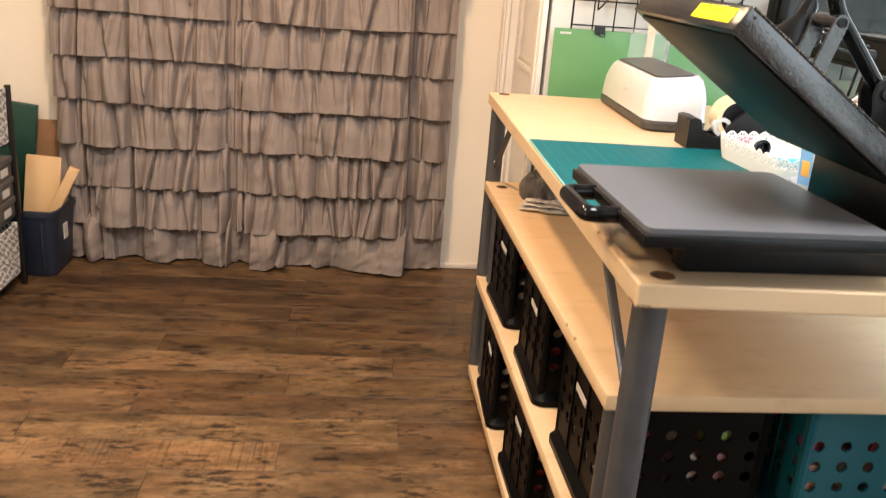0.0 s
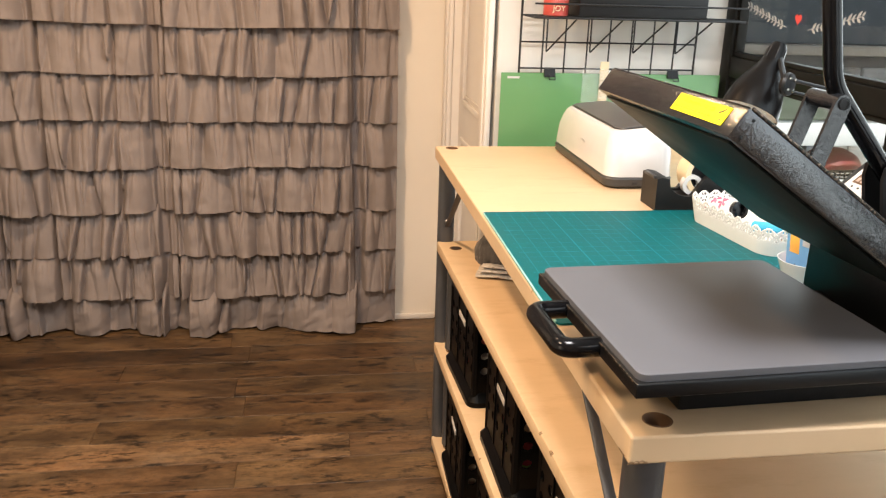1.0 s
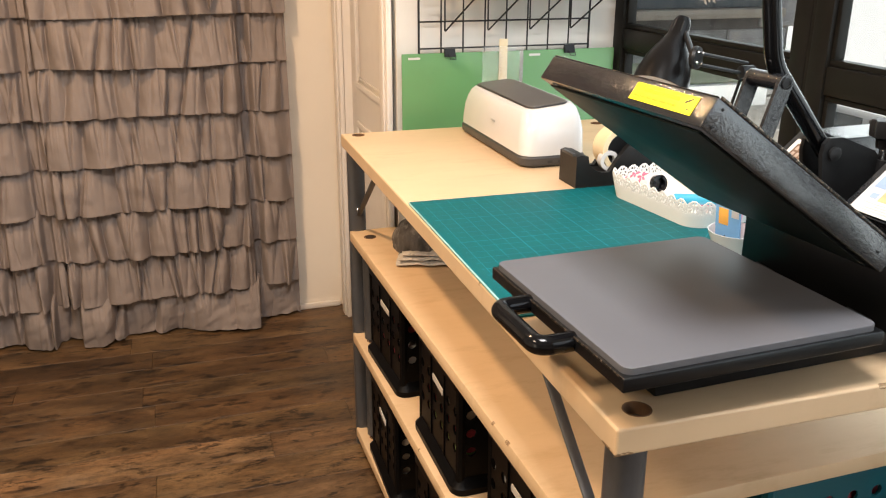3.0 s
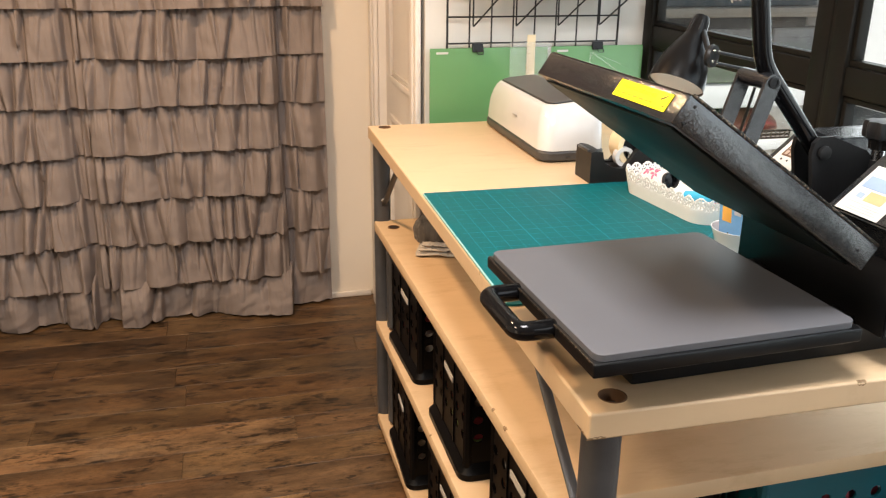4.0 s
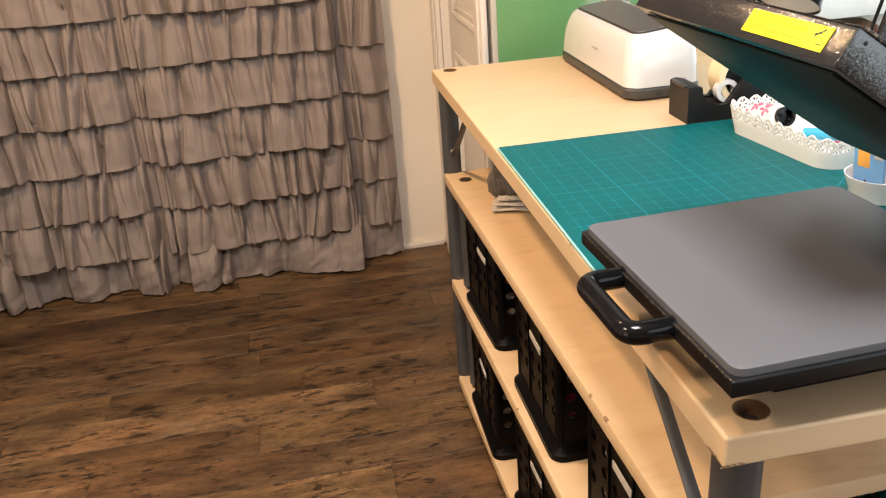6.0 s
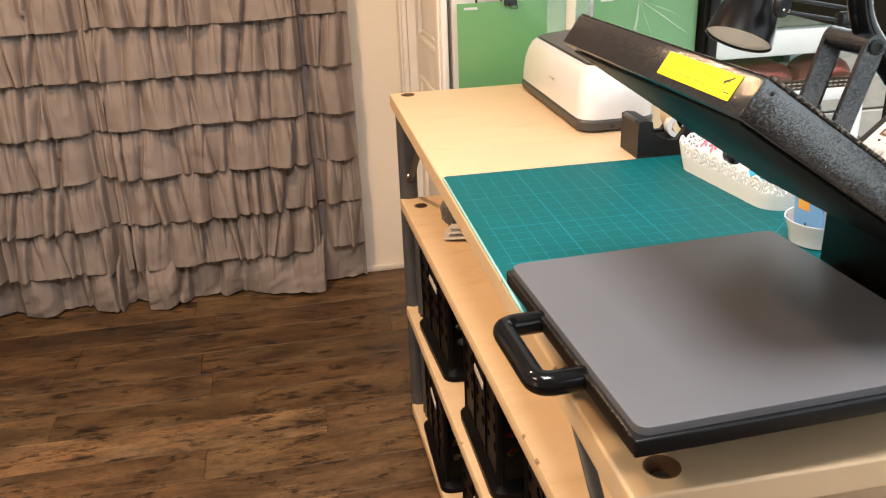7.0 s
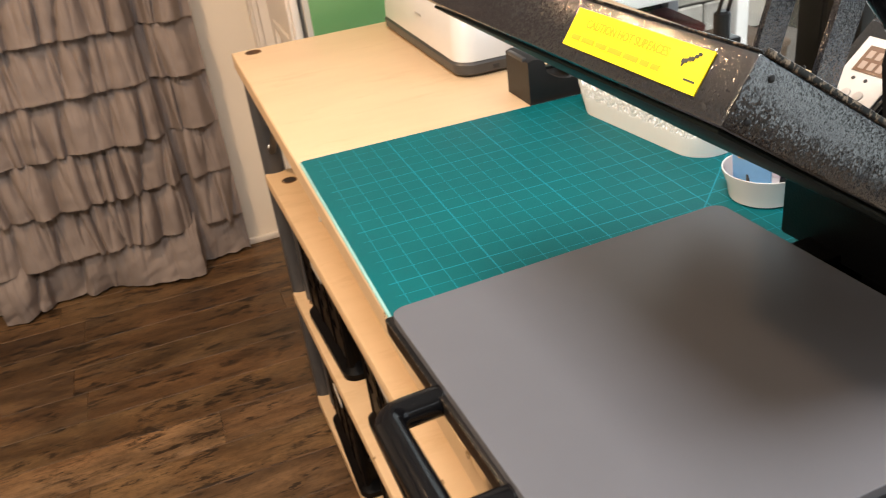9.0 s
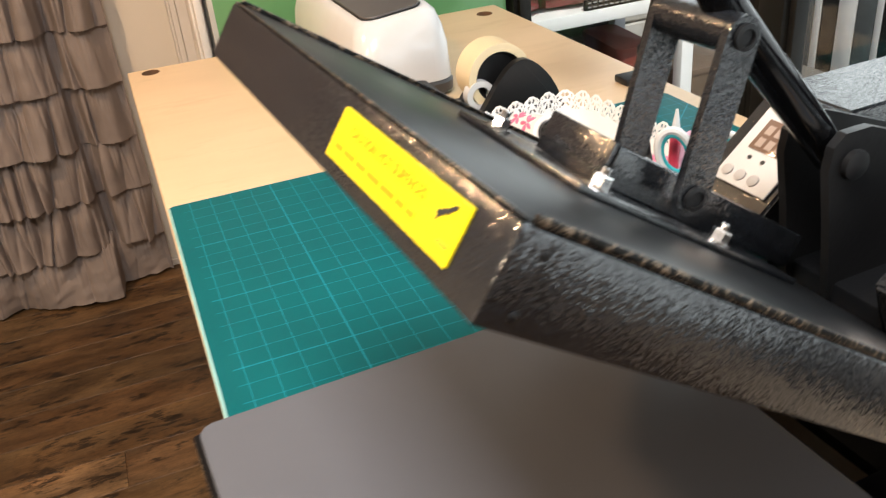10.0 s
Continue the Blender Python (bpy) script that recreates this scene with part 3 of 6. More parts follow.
M_REDBAG = surface("faded_red_plastic", [(0.17, 0.030, 0.028), (0.32, 0.065, 0.055)], scale=7.0, rough=(0.45, 0.6), bump=0.5, bump_scale=25.0, distance=0.01)
M_SILL = plain("tan_sill_stone", (0.50, 0.42, 0.32), rough=0.7, vary=0.08, bump=0.2)
M_DARKPANE = plain("dim_far_window", (0.10, 0.115, 0.12), rough=0.15, vary=0.1, bump=0)


def build_outside():
    bm = bmesh.new()
    bmesh.ops.create_grid(bm, x_segments=2, y_segments=2, size=400, matrix=Matrix.Translation((0, 0, -0.08)))
    tagged(finish("ground", bm, M_PATIO, 0), "pale concrete patio and ground outside", "ground", kind="structure")
    wall = thing("block_wall", "grey concrete block garden wall with a window sill", "wall", kind="structure")
    box_part("mortar", (2.3, 4.22, 5.62, 5.78, -0.07, 2.6), M_PATIO, wall)
    bm = bmesh.new()
    add_box(bm, -0.195, 0.195, -0.02, 0.0, -0.095, 0.095, bevel=0.008, segs=1)
    first = part("block", bm, M_BLOCK, wall)
    k = 0
    for row in range(10):
        for col in range(5):
            x, z = 2.4 + 0.4 * col + (0.2 if row % 2 else 0), 0.03 + 0.2 * row
            if z > 1.0 and z < 2.3 and 2.95 < x < 4.0:
                continue
            ob = first if k == 0 else new("block", first.data)
            ob.parent = wall
            ob.location = (x, 5.62, z)
            k += 1
    box_part("sill", (2.6, 4.1, 5.50, 5.60, 0.995, 1.045), M_SILL, wall, bevel=0.008, label="tan stone window sill")
    box_part("far_pane", (2.76, 4.05, 5.596, 5.604, 1.05, 2.3), M_DARKPANE, wall, label="dim grey far window pane")
    # unseen overhang, added only to keep the sun off the block wall
    structure("eave", "plain unseen roof overhang added to shade the block wall outside", "roof", [(2.25, 4.5, 4.10, 5.80, 2.60, 2.68)], M_STUCCO)
    structure("neighbour_wall", "sunlit white stucco walls across the yard", "wall", [(4.6, 16.0, 9.0, 9.2, -0.07, 5.0), (11.0, 11.2, -8, 8.9, -0.07, 4.0)], M_STUCCO)
    # sliding door outside, cut off low so it hides nothing behind it
    fence = thing("patio_fence", "low stand-in for a white framed glass door with dark panes across the patio", "fence")
    for y0, y1, mt, nm in ((5.02, 5.60, M_DARKPANE, "panel"), (4.972, 5.016, M_WHITEWOOD, "post"), (4.872, 4.968, M_FRAME, "panel"), (4.762, 4.868, M_STUCCO, "post"), (4.655, 4.758, M_DARKPANE, "panel"), (4.615, 4.651, M_WHITEWOOD, "post"), (4.30, 4.611, M_FRAME, "panel")):
        box_part(nm, (4.30, 4.34 if nm == "post" else 4.325, y0, y1, -0.0795, 0.50), mt, fence, bevel=0.002)
    box_part("cap_rail", (4.29, 4.35, 4.30, 5.60, 0.5005, 0.54), M_WHITEWOOD, fence, bevel=0.003)
    # white slatted potting table with a lower shelf
    t = thing("potting_table", "white painted wooden potting table on the patio", "table", pose(0, 0, -0.08))
    box_part("tabletop", (2.19, 3.12, 4.29, 4.86, 0.9355, 0.945), plain("weathered_grey_green_top", (0.115, 0.125, 0.095), rough=0.75, vary=0.25, scale=4.0), t, bevel=0.003, label="weathered grey green top")
    box_part("apron", (2.2, 3.11, 4.30, 4.85, 0.832, 0.935), M_WHITEWOOD, t, bevel=0.006)
    box_part("shelf", (2.22, 3.09, 4.32, 4.83, 0.645, 0.69), M_WHITEWOOD, t, bevel=0.004)
    for x in (2.24, 3.04):
        for y in (4.33, 4.78):
            box_part("leg", (x, x + 0.05, y, y + 0.05, 0.0, 0.644), M_WHITEWOOD, t, bevel=0.003)
    for x in (2.24, 3.04):
        box_part("post", (x, x + 0.05, 4.78, 4.83, 0.691, 0.8315), M_WHITEWOOD, t, bevel=0.003)
    rng = random.Random(4)
    for i, (x0, x1, words) in enumerate(((2.26, 2.52, "dark red"), (2.53, 2.84, "faded red"), (2.85, 3.08, "faded red"))):
        bm = bmesh.new()
        loops = []
        for k in range(15):
            s = k / 14
            w = math.sin(math.pi * min(1, max(0.06, s))) ** 0.35
            ph = rng.uniform(0, 6)
            loops.append([(x0 + (x1 - x0) * s, 4.46 + 0.11 * w * math.cos(a) , 0.613 + 0.052 * w + 0.051 * w * math.sin(a) + 0.004 * math.sin(5 * a + ph)) for a in [2 * math.pi * q / 18 for q in range(18)]])
        add_loft(bm, loops)
        ob = finish("garden_sack", bm, M_REDBAG)
        tagged(ob, words + " plastic garden sack lying on the potting table shelf", "sack", group="sacks on the shelf")
    tr = thing("seed_tray", "long dark seed tray with pale slots on the potting shelf", "seed tray", pose(2.64, 4.325, 0.6105))
    box_part("tray_body", (0.0, 0.44, 0.0, 0.018, 0.0, 0.036), M_FRAME, tr, bevel=0.003)
    slot = plain("pale_slot", (0.42, 0.41, 0.40), rough=0.7, bump=0)
    for z in (0.009, 0.024):
        for k in range(20):
            box_part("slot", (0.008 + 0.0215 * k, 0.021 + 0.0215 * k, -0.0012, -0.0002, z, z + 0.004), slot, tr)
    box_part("back_panel", (2.2, 3.11, 4.835, 4.85, 0.0, 0.831), plain("dark_weathered_board", (0.060, 0.045, 0.038), rough=0.8, vary=0.4, scale=5.0), t)
    tints = ((0.16, 0.055, 0.050), (0.008, 0.030, 0.018), (0.040, 0.036, 0.033), (0.22, 0.045, 0.028), (0.13, 0.090, 0.062))
    words = ("dusty pink", "dark green", "charcoal", "faded red", "tan brown")
    xs = (2.30, 2.55, 2.80, 2.95, 3.24)
    for i in range(5):
        tub = thing("garden_tub", words[i] + " plastic storage tub on the patio floor", "tub", pose(xs[i], 4.58 + 0.05 * (i % 2), -0.079, 0, 0, 6 * (i % 3) - 5), group="tubs on the patio")
        w, hgt = (0.11, 0.12, 0.07, 0.07, 0.13)[i], (0.60, 0.54, 0.36, 0.46, 0.34)[i]
        mt = plain("tub_" + words[i].replace(" ", "_"), tints[i], rough=0.55, vary=0.3, scale=6.0)
        bm = bmesh.new()
        add_loft(bm, [[(x * 0.9, y * 0.9, 0.0) for x, y in round_rect(-w, w, -0.16, 0.16, 0.03, 4)], [(x, y, hgt) for x, y in round_rect(-w, w, -0.16, 0.16, 0.03, 4)]])
        part("tub_body", bm, mt, tub)
        bm = bmesh.new()
        add_loft(bm, [[(x * 1.06, y * 1.04, hgt + 0.0005) for x, y in round_rect(-w, w, -0.16, 0.16, 0.03, 4)], [(x * 1.06, y * 1.04, hgt + 0.02) for x, y in round_rect(-w, w, -0.16, 0.16, 0.03, 4)], [(x * 0.9, y * 0.9, hgt + 0.03) for x, y in round_rect(-w, w, -0.16, 0.16, 0.03, 4)]])
        part("tub_lid", bm, mt, tub)


# ---------------------------------------------------------------- curtains
def fold_cells(rng, x0, x1, lo, hi):
    """Random fold borders from x0 to x1, each with a depth, a lean and the place of its ridge."""
    xs = [x0 - 0.03]
    while xs[-1] < x1 + 0.03:
        xs.append(xs[-1] + rng.uniform(lo, hi) * (1.7 if rng.random() < 0.2 else 1.0))
    ridge = [rng.choice((rng.uniform(0.10, 0.30), rng.uniform(0.35, 0.65), rng.uniform(0.70, 0.90))) for _ in xs]
    return xs, [rng.uniform(0.25, 1.0) for _ in xs], [rng.uniform(-1, 1) for _ in xs], ridge


def fold_height(cells, x, s, slant):
    """A rounded fold over x: up to its ridge and down again, with a sharp crease at each border."""
    xs, depth, lean, ridge = cells
    lo, hi = 0, len(xs) - 1
    while hi - lo > 1:
        mid = (lo + hi) // 2
        if xs[mid] + slant * lean[mid] * s <= x:
            lo = mid
        else:
            hi = mid
    a, b = xs[lo] + slant * lean[lo] * s, xs[lo + 1] + slant * lean[lo + 1] * s
    t = min(1.0, max(0.0, (x - a) / max(1e-4, b - a)))
    v = t / ridge[lo] if t < ridge[lo] else (1 - t) / (1 - ridge[lo])
    return depth[lo] * (1.0 - (1.0 - v) ** 2.3)


def between(knots, x):
    """A smooth curve through (place, value) pairs."""
    if x <= knots[0][0]:
        return knots[0][1]
    for (xa, va), (xb, vb) in zip(knots, knots[1:]):
        if x <= xb:
            t = (x - xa) / (xb - xa)
            return va + (vb - va) * t * t * (3 - 2 * t)
    return knots[-1][1]


def build_curtain(x0, x1, seed, drape, hem):
    """A curtain panel of gathered ruffle tiers, each a sheet of its own over the one below; the lowest puddles on the floor."""
    c = thing("curtain", "taupe grey ruffled tier curtain hanging to the floor", "curtain", group="ruffled curtains")
    rng = random.Random(seed)
    tier = 0.167
    cols = int((x1 - x0) / 0.0026)
    for k in range(13):
        bottom = k == 0
        wide, mid, fine = fold_cells(rng, x0, x1, 0.034, 0.095), fold_cells(rng, x0, x1, 0.016, 0.050), fold_cells(rng, x0, x1, 0.006, 0.016)
        z0 = 0.157 + tier * (k - 1)
        z1 = 0.157 + 0.034 if bottom else z0 + tier + 0.020
        lobes = fold_cells(random.Random(seed + 40), x0, x1, 0.075, 0.16)
        sway, hang = rng.uniform(-0.008, 0.008), rng.uniform(-0.004, 0.004)
        ph = rng.uniform(0, 6)
        rows = 24 if bottom else 18
        verts, faces = [], []
        for r in range(rows + 1):
            s = r / rows
            for i in range(cols + 1):
                x = x0 + (x1 - x0) * i / cols
                deep = 0.78 * between(drape, x + sway * (0 if bottom else 1))
                w, m, f = fold_height(wide, x, s, 0.042), fold_height(mid, x, s, 0.034), fold_height(fine, x, s, 0.004)
                gather = (1 - s) ** 1.3
                if bottom:
                    # ballooning puffs with deep creases between, drawn in at the gathered top and turned under at the hem
                    puff = fold_height(lobes, x, s, 0.035) ** 0.7
                    lobe = between(hem, x + 0.010 * (s - 1) * math.sin(x * 37 + seed))
                    swell = math.sin(math.pi * (0.10 + 0.72 * s ** 0.85))
                    out = (1 - s ** 0.7) * (deep * 0.30 + 0.003) + s ** 0.7 * max(0.030, lobe - 0.012) + 0.088 * swell * puff * min(1.0, lobe / 0.07)
                    out += gather ** 1.5 * (0.016 * m + 0.007 * f) + 0.012 * w * s * (1 - 0.4 * s)
                    out += 0.010 * s * noise.noise((x * 14 + 3 * s, s * 4, seed)) + 0.004 * noise.noise((x * 38 + 7 * s, s * 9, seed + 1.0))
                    z = z1 * (1 - s) ** 0.90 + 0.003
                    z += s ** 3 * (0.012 * (1 - puff) + 0.008 * max(0.0, noise.noise((x * 23, 1.7, seed + 2.0))))
                else:
                    out = 0.002 + 0.034 * s ** 1.1 + math.sin(math.pi * min(0.56, 0.04 + 0.70 * s)) * 0.060 * w + (0.016 + 0.010 * math.sin(math.pi * s)) * m * (0.45 + 0.55 * gather) + gather * 0.007 * f
                    out += 0.010 * s * noise.noise((x * 9, k * 3.7 + s * 1.2, seed)) + 0.005 * noise.noise((x * 31, s * 5 + k * 2.3, seed + 4.0)) + 0.0022 * noise.noise((x * 75, s * 13 + k * 5.1, seed + 6.0))
                    out = out * (0.45 + 0.55 * min(1.0, deep / 0.05)) + deep
                    z = z1 + (z0 + hang - z1) * s + s * (0.0045 * math.sin(x * 6.0 + ph) - 0.10 * max(0.0, 0.045 - deep) + 0.004 * w)
                verts.append((x, 4.452 - max(0.003, out), z))
        wd = cols + 1
        for r in range(rows):
            for i in range(cols):
                a = r * wd + i
                faces.append((a, a + 1, a + wd + 1, a + wd))
        me = bpy.data.meshes.new("ruffle")
        me.from_pydata(verts, [], faces)
        me.materials.append(M_CLOTH)
        me.shade_smooth()
        ob = new("ruffle", me)
        ob.parent = c
    box_part("lining", (x0 + 0.01, x1 - 0.01, 4.4525, 4.4550, 0.01, 2.10), M_CLOTH, c)
    return c


# ---------------------------------------------------------------- the workbench
LEFT, RIGHT, NEAR, FAR, TOP = 1.160, 1.922, 1.955, 3.478, 0.915
# the shelf unit stands a little askew under the top, short of its near end
SHELVES = Matrix.Translation((1.1655, 3.432, 0)) @ Matrix.Rotation(radians(1.55), 4, "Z")


def drill(ob, places, r, z0, z1):
    """Cuts round holes into a board."""
    bm = bmesh.new()
    for x, y in places:
        add_lathe(bm, [(r, 0.0), (r, z1 - z0)], 28, centre=(x, y, z0))
    cutter = finish("drill", bm, M_HOLE, 0)
    cut = ob.modifiers.new("holes", "BOOLEAN")
    cut.operation, cut.object, cut.solver = "DIFFERENCE", cutter, "EXACT"
    me = bpy.data.meshes.new_from_object(ob.evaluated_get(bpy.context.evaluated_depsgraph_get()))
    ob.modifiers.remove(cut)
    me.name, ob.data = ob.data.name, me
    bpy.data.objects.remove(cutter)
    me.materials.clear()
    me.materials.append(M_BENCH)
    for f in me.polygons:
        f.material_index, f.use_smooth = 0, False


def add_flat_hole(parent, x, y, z):
    bm = bmesh.new()
    add_lathe(bm, [(0.0128, 0.0002), (0.0132, 0.0009), (0.0162, 0.0009), (0.0165, 0.0002)], 24, centre=(x, y, z), hollow=True)
    part("hole_rim", bm, M_HOLE, parent, "brown raw edge of a drilled hole")
    # nothing is cut here: a flat dark disc gives the hole's inner shade
    bm = bmesh.new()
    add_lathe(bm, [(0.0131, 0.0002), (0.0131, 0.0006)], 24, centre=(x + 0.0008, y + 0.0005, z))
    part("hole_plug", bm, M_HOLEDARK, parent, "flat dark disc for the shade in a drilled hole")


def add_chip(parent, at, along, length, up, rng):
    """A ragged chip round a board's edge: along it, a little on to the flat and a little down the side."""
    out = Vector((-1, 0, 0)) if abs(along.y) > 0.5 else Vector((0, -1, 0))
    bm = bmesh.new()
    rows = []
    for i in range(8):
        t = i / 7
        swell = math.sin(math.pi * t) ** 0.6
        c = at + along * (length * (t - 0.5))
        inner, down = 0.0032 + 0.0012 * swell * rng.uniform(0.3, 1.0), 0.0032 + 0.0030 * swell * rng.uniform(0.2, 1.0)
        flat = c - out * inner + Vector((0, 0, up * 0.0003))
        edge = c - out * 0.0006 - Vector((0, 0, up * 0.0006))
        side = c + out * 0.0003 - Vector((0, 0, up * down))
        rows.append([bm.verts.new(p) for p in (flat, edge, side)])
    for a, b in zip(rows, rows[1:]):
        for j in range(2):
            bm.faces.new((a[j], b[j], b[j + 1], a[j + 1]))
    part("edge_chip", bm, M_CHIP, parent, "bare brown chip in the laminate edge", 0)


def leg_tube(bm, x, y, z0, z1):
    poly = round_rect(x - 0.0225, x + 0.0225, y - 0.020, y + 0.020, 0.0175, 5)
    add_prism(bm, poly, z0, z1)


def build_bench():
    b = thing("workbench", "maple laminate workbench with grey steel legs and three shelves", "workbench")
    bm = bmesh.new()
    add_box(bm, LEFT, RIGHT, NEAR, FAR, TOP - 0.033, TOP, bevel=0.003, segs=3)
    top = part("tabletop", bm, M_BENCH, b, "pale maple laminate top with worn edges")
    holes = ((LEFT + 0.041, NEAR + 0.033), (LEFT + 0.041, FAR - 0.029), (RIGHT - 0.042, NEAR + 0.042), (RIGHT - 0.05, FAR - 0.06))
    drill(top, holes, 0.0155, TOP - 0.020, TOP + 0.01)
    for x, y in holes:
        bm = bmesh.new()
        add_lathe(bm, [(0.0146, -0.0185), (0.0154, -0.0185), (0.0166, 0.0006), (0.0160, 0.0010), (0.0152, 0.0004)], 28, centre=(x, y, TOP), hollow=True)
        part("hole_rim", bm, M_HOLE, b, "brown raw edge of a drilled hole")
        bm = bmesh.new()
        add_lathe(bm, [(0.0144, -0.0190), (0.0144, -0.0175), (0.0085, -0.0170), (0.0085, -0.0110), (0.0070, -0.0098), (0.0030, -0.0098), (0.0024, -0.0115)], 20, centre=(x, y, TOP))
        part("sunk_bolt", bm, M_HOLEDARK, b, "dark bolt head sunk in the hole")
    for x, y in ((LEFT + 0.030, NEAR + 0.030), (LEFT + 0.030, FAR - 0.035), (RIGHT - 0.03, NEAR + 0.03), (RIGHT - 0.03, FAR - 0.035)):
        bm = bmesh.new()
        leg_tube(bm, x, y, 0.0, TOP - 0.0335)
        part("leg", bm, M_STEEL, b)
    for y, dy in ((NEAR + 0.035, 1), (FAR - 0.04, -1)):
        for x in (LEFT + 0.032, RIGHT - 0.032):
            tube_part("brace", [(x, y + dy * 0.245, TOP - 0.036), (x, y + dy * 0.005, TOP - 0.215)], 0.0078, M_STEEL, b, flat=0.5)
    for z in (0.72,):
        bm = bmesh.new()
        add_lathe(bm, [(0.006, 0.0), (0.0065, 0.003), (0.004, 0.005)], 10, centre=(LEFT + 0.030, FAR - 0.0555, z), axis=(0, -1, 0))
        part("bolt", bm, M_ZINC, b)
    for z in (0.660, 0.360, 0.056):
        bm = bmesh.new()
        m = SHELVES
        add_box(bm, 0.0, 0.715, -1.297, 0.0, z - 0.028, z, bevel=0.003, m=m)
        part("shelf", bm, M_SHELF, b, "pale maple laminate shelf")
        p = m @ Vector((0.040, -0.066, 0))
        add_flat_hole(b, p.x, p.y, z)
    for u, v in ((0.034, -1.262), (0.680, -1.262), (0.046, -0.045), (0.680, -0.045)):
        p = SHELVES @ Vector((u, v, 0))
        bm = bmesh.new()
        leg_tube(bm, p.x, p.y, 0.0, 0.6315)
        part("shelf_leg", bm, M_STEEL, b)
    # places where the laminate has broken off along the edges
    rng = random.Random(17)
    near, west = Vector((1, 0, 0)), Vector((0, 1, 0))
    for x, y, z, along, length in ((LEFT, NEAR + 0.018, TOP - 0.033, west, 0.026), (LEFT + 0.010, NEAR, TOP - 0.033, near, 0.022), (LEFT + 0.34, NEAR, TOP, near, 0.012),
                                   (LEFT, NEAR + 0.21, TOP, west, 0.008), (LEFT, NEAR + 0.43, TOP, west, 0.005)):
        add_chip(b, Vector((x, y, z)), along, length, 1 if z == TOP else -1, rng)
    sv = SHELVES.to_3x3() @ west
    for u, v, z, along, length in ((0, -1.03, 0.660, sv, 0.008), (0, -1.09, 0.660, sv, 0.013), (0, -0.62, 0.360, sv, 0.006)):
        add_chip(b, SHELVES @ Vector((u, v, z)), along, length, 1, rng)
    return b


# ---------------------------------------------------------------- crates
def crate_wall(bm, origin, du, dv, nu, nv, width, height, taper, n, hole=0.30):
    """One perforated side: a grid of cells, each with an eight-sided hole, given thickness."""
    o, du, dv, n = Vector(origin), Vector(du), Vector(dv), Vector(n)

    def at(u, v, k):
        squeeze = 1 - taper * (1 - v / height)
        return bm.verts.new(o + du * ((u - width / 2) * squeeze) + dv * v + n * k)

    cu, cv = width / nu, height / nv
    for i in range(nu):
        for j in range(nv):
            c0u, c0v = i * cu, j * cv
            mu, mv = c0u + cu / 2, c0v + cv / 2
            r = hole * min(cu, cv)
            solid = j == 0 or j == nv - 1
            outer = [(c0u, c0v), (mu, c0v), (c0u + cu, c0v), (c0u + cu, mv), (c0u + cu, c0v + cv), (mu, c0v + cv), (c0u, c0v + cv), (c0u, mv)]
            for k in ((0.0, -0.004) if not solid else (0.0,)):
                ov = [at(u, v, k) for u, v in outer]
                if solid:
                    bm.faces.new(ov)
                    continue
                iv = [at(mu + r * math.cos(radians(-135 + 45 * q)), mv + r * math.sin(radians(-135 + 45 * q)), k) for q in range(8)]
                ring_faces(bm, ov, iv)
                if k == 0.0:
                    front = iv
            if not solid:
                ring_faces(bm, front, iv)


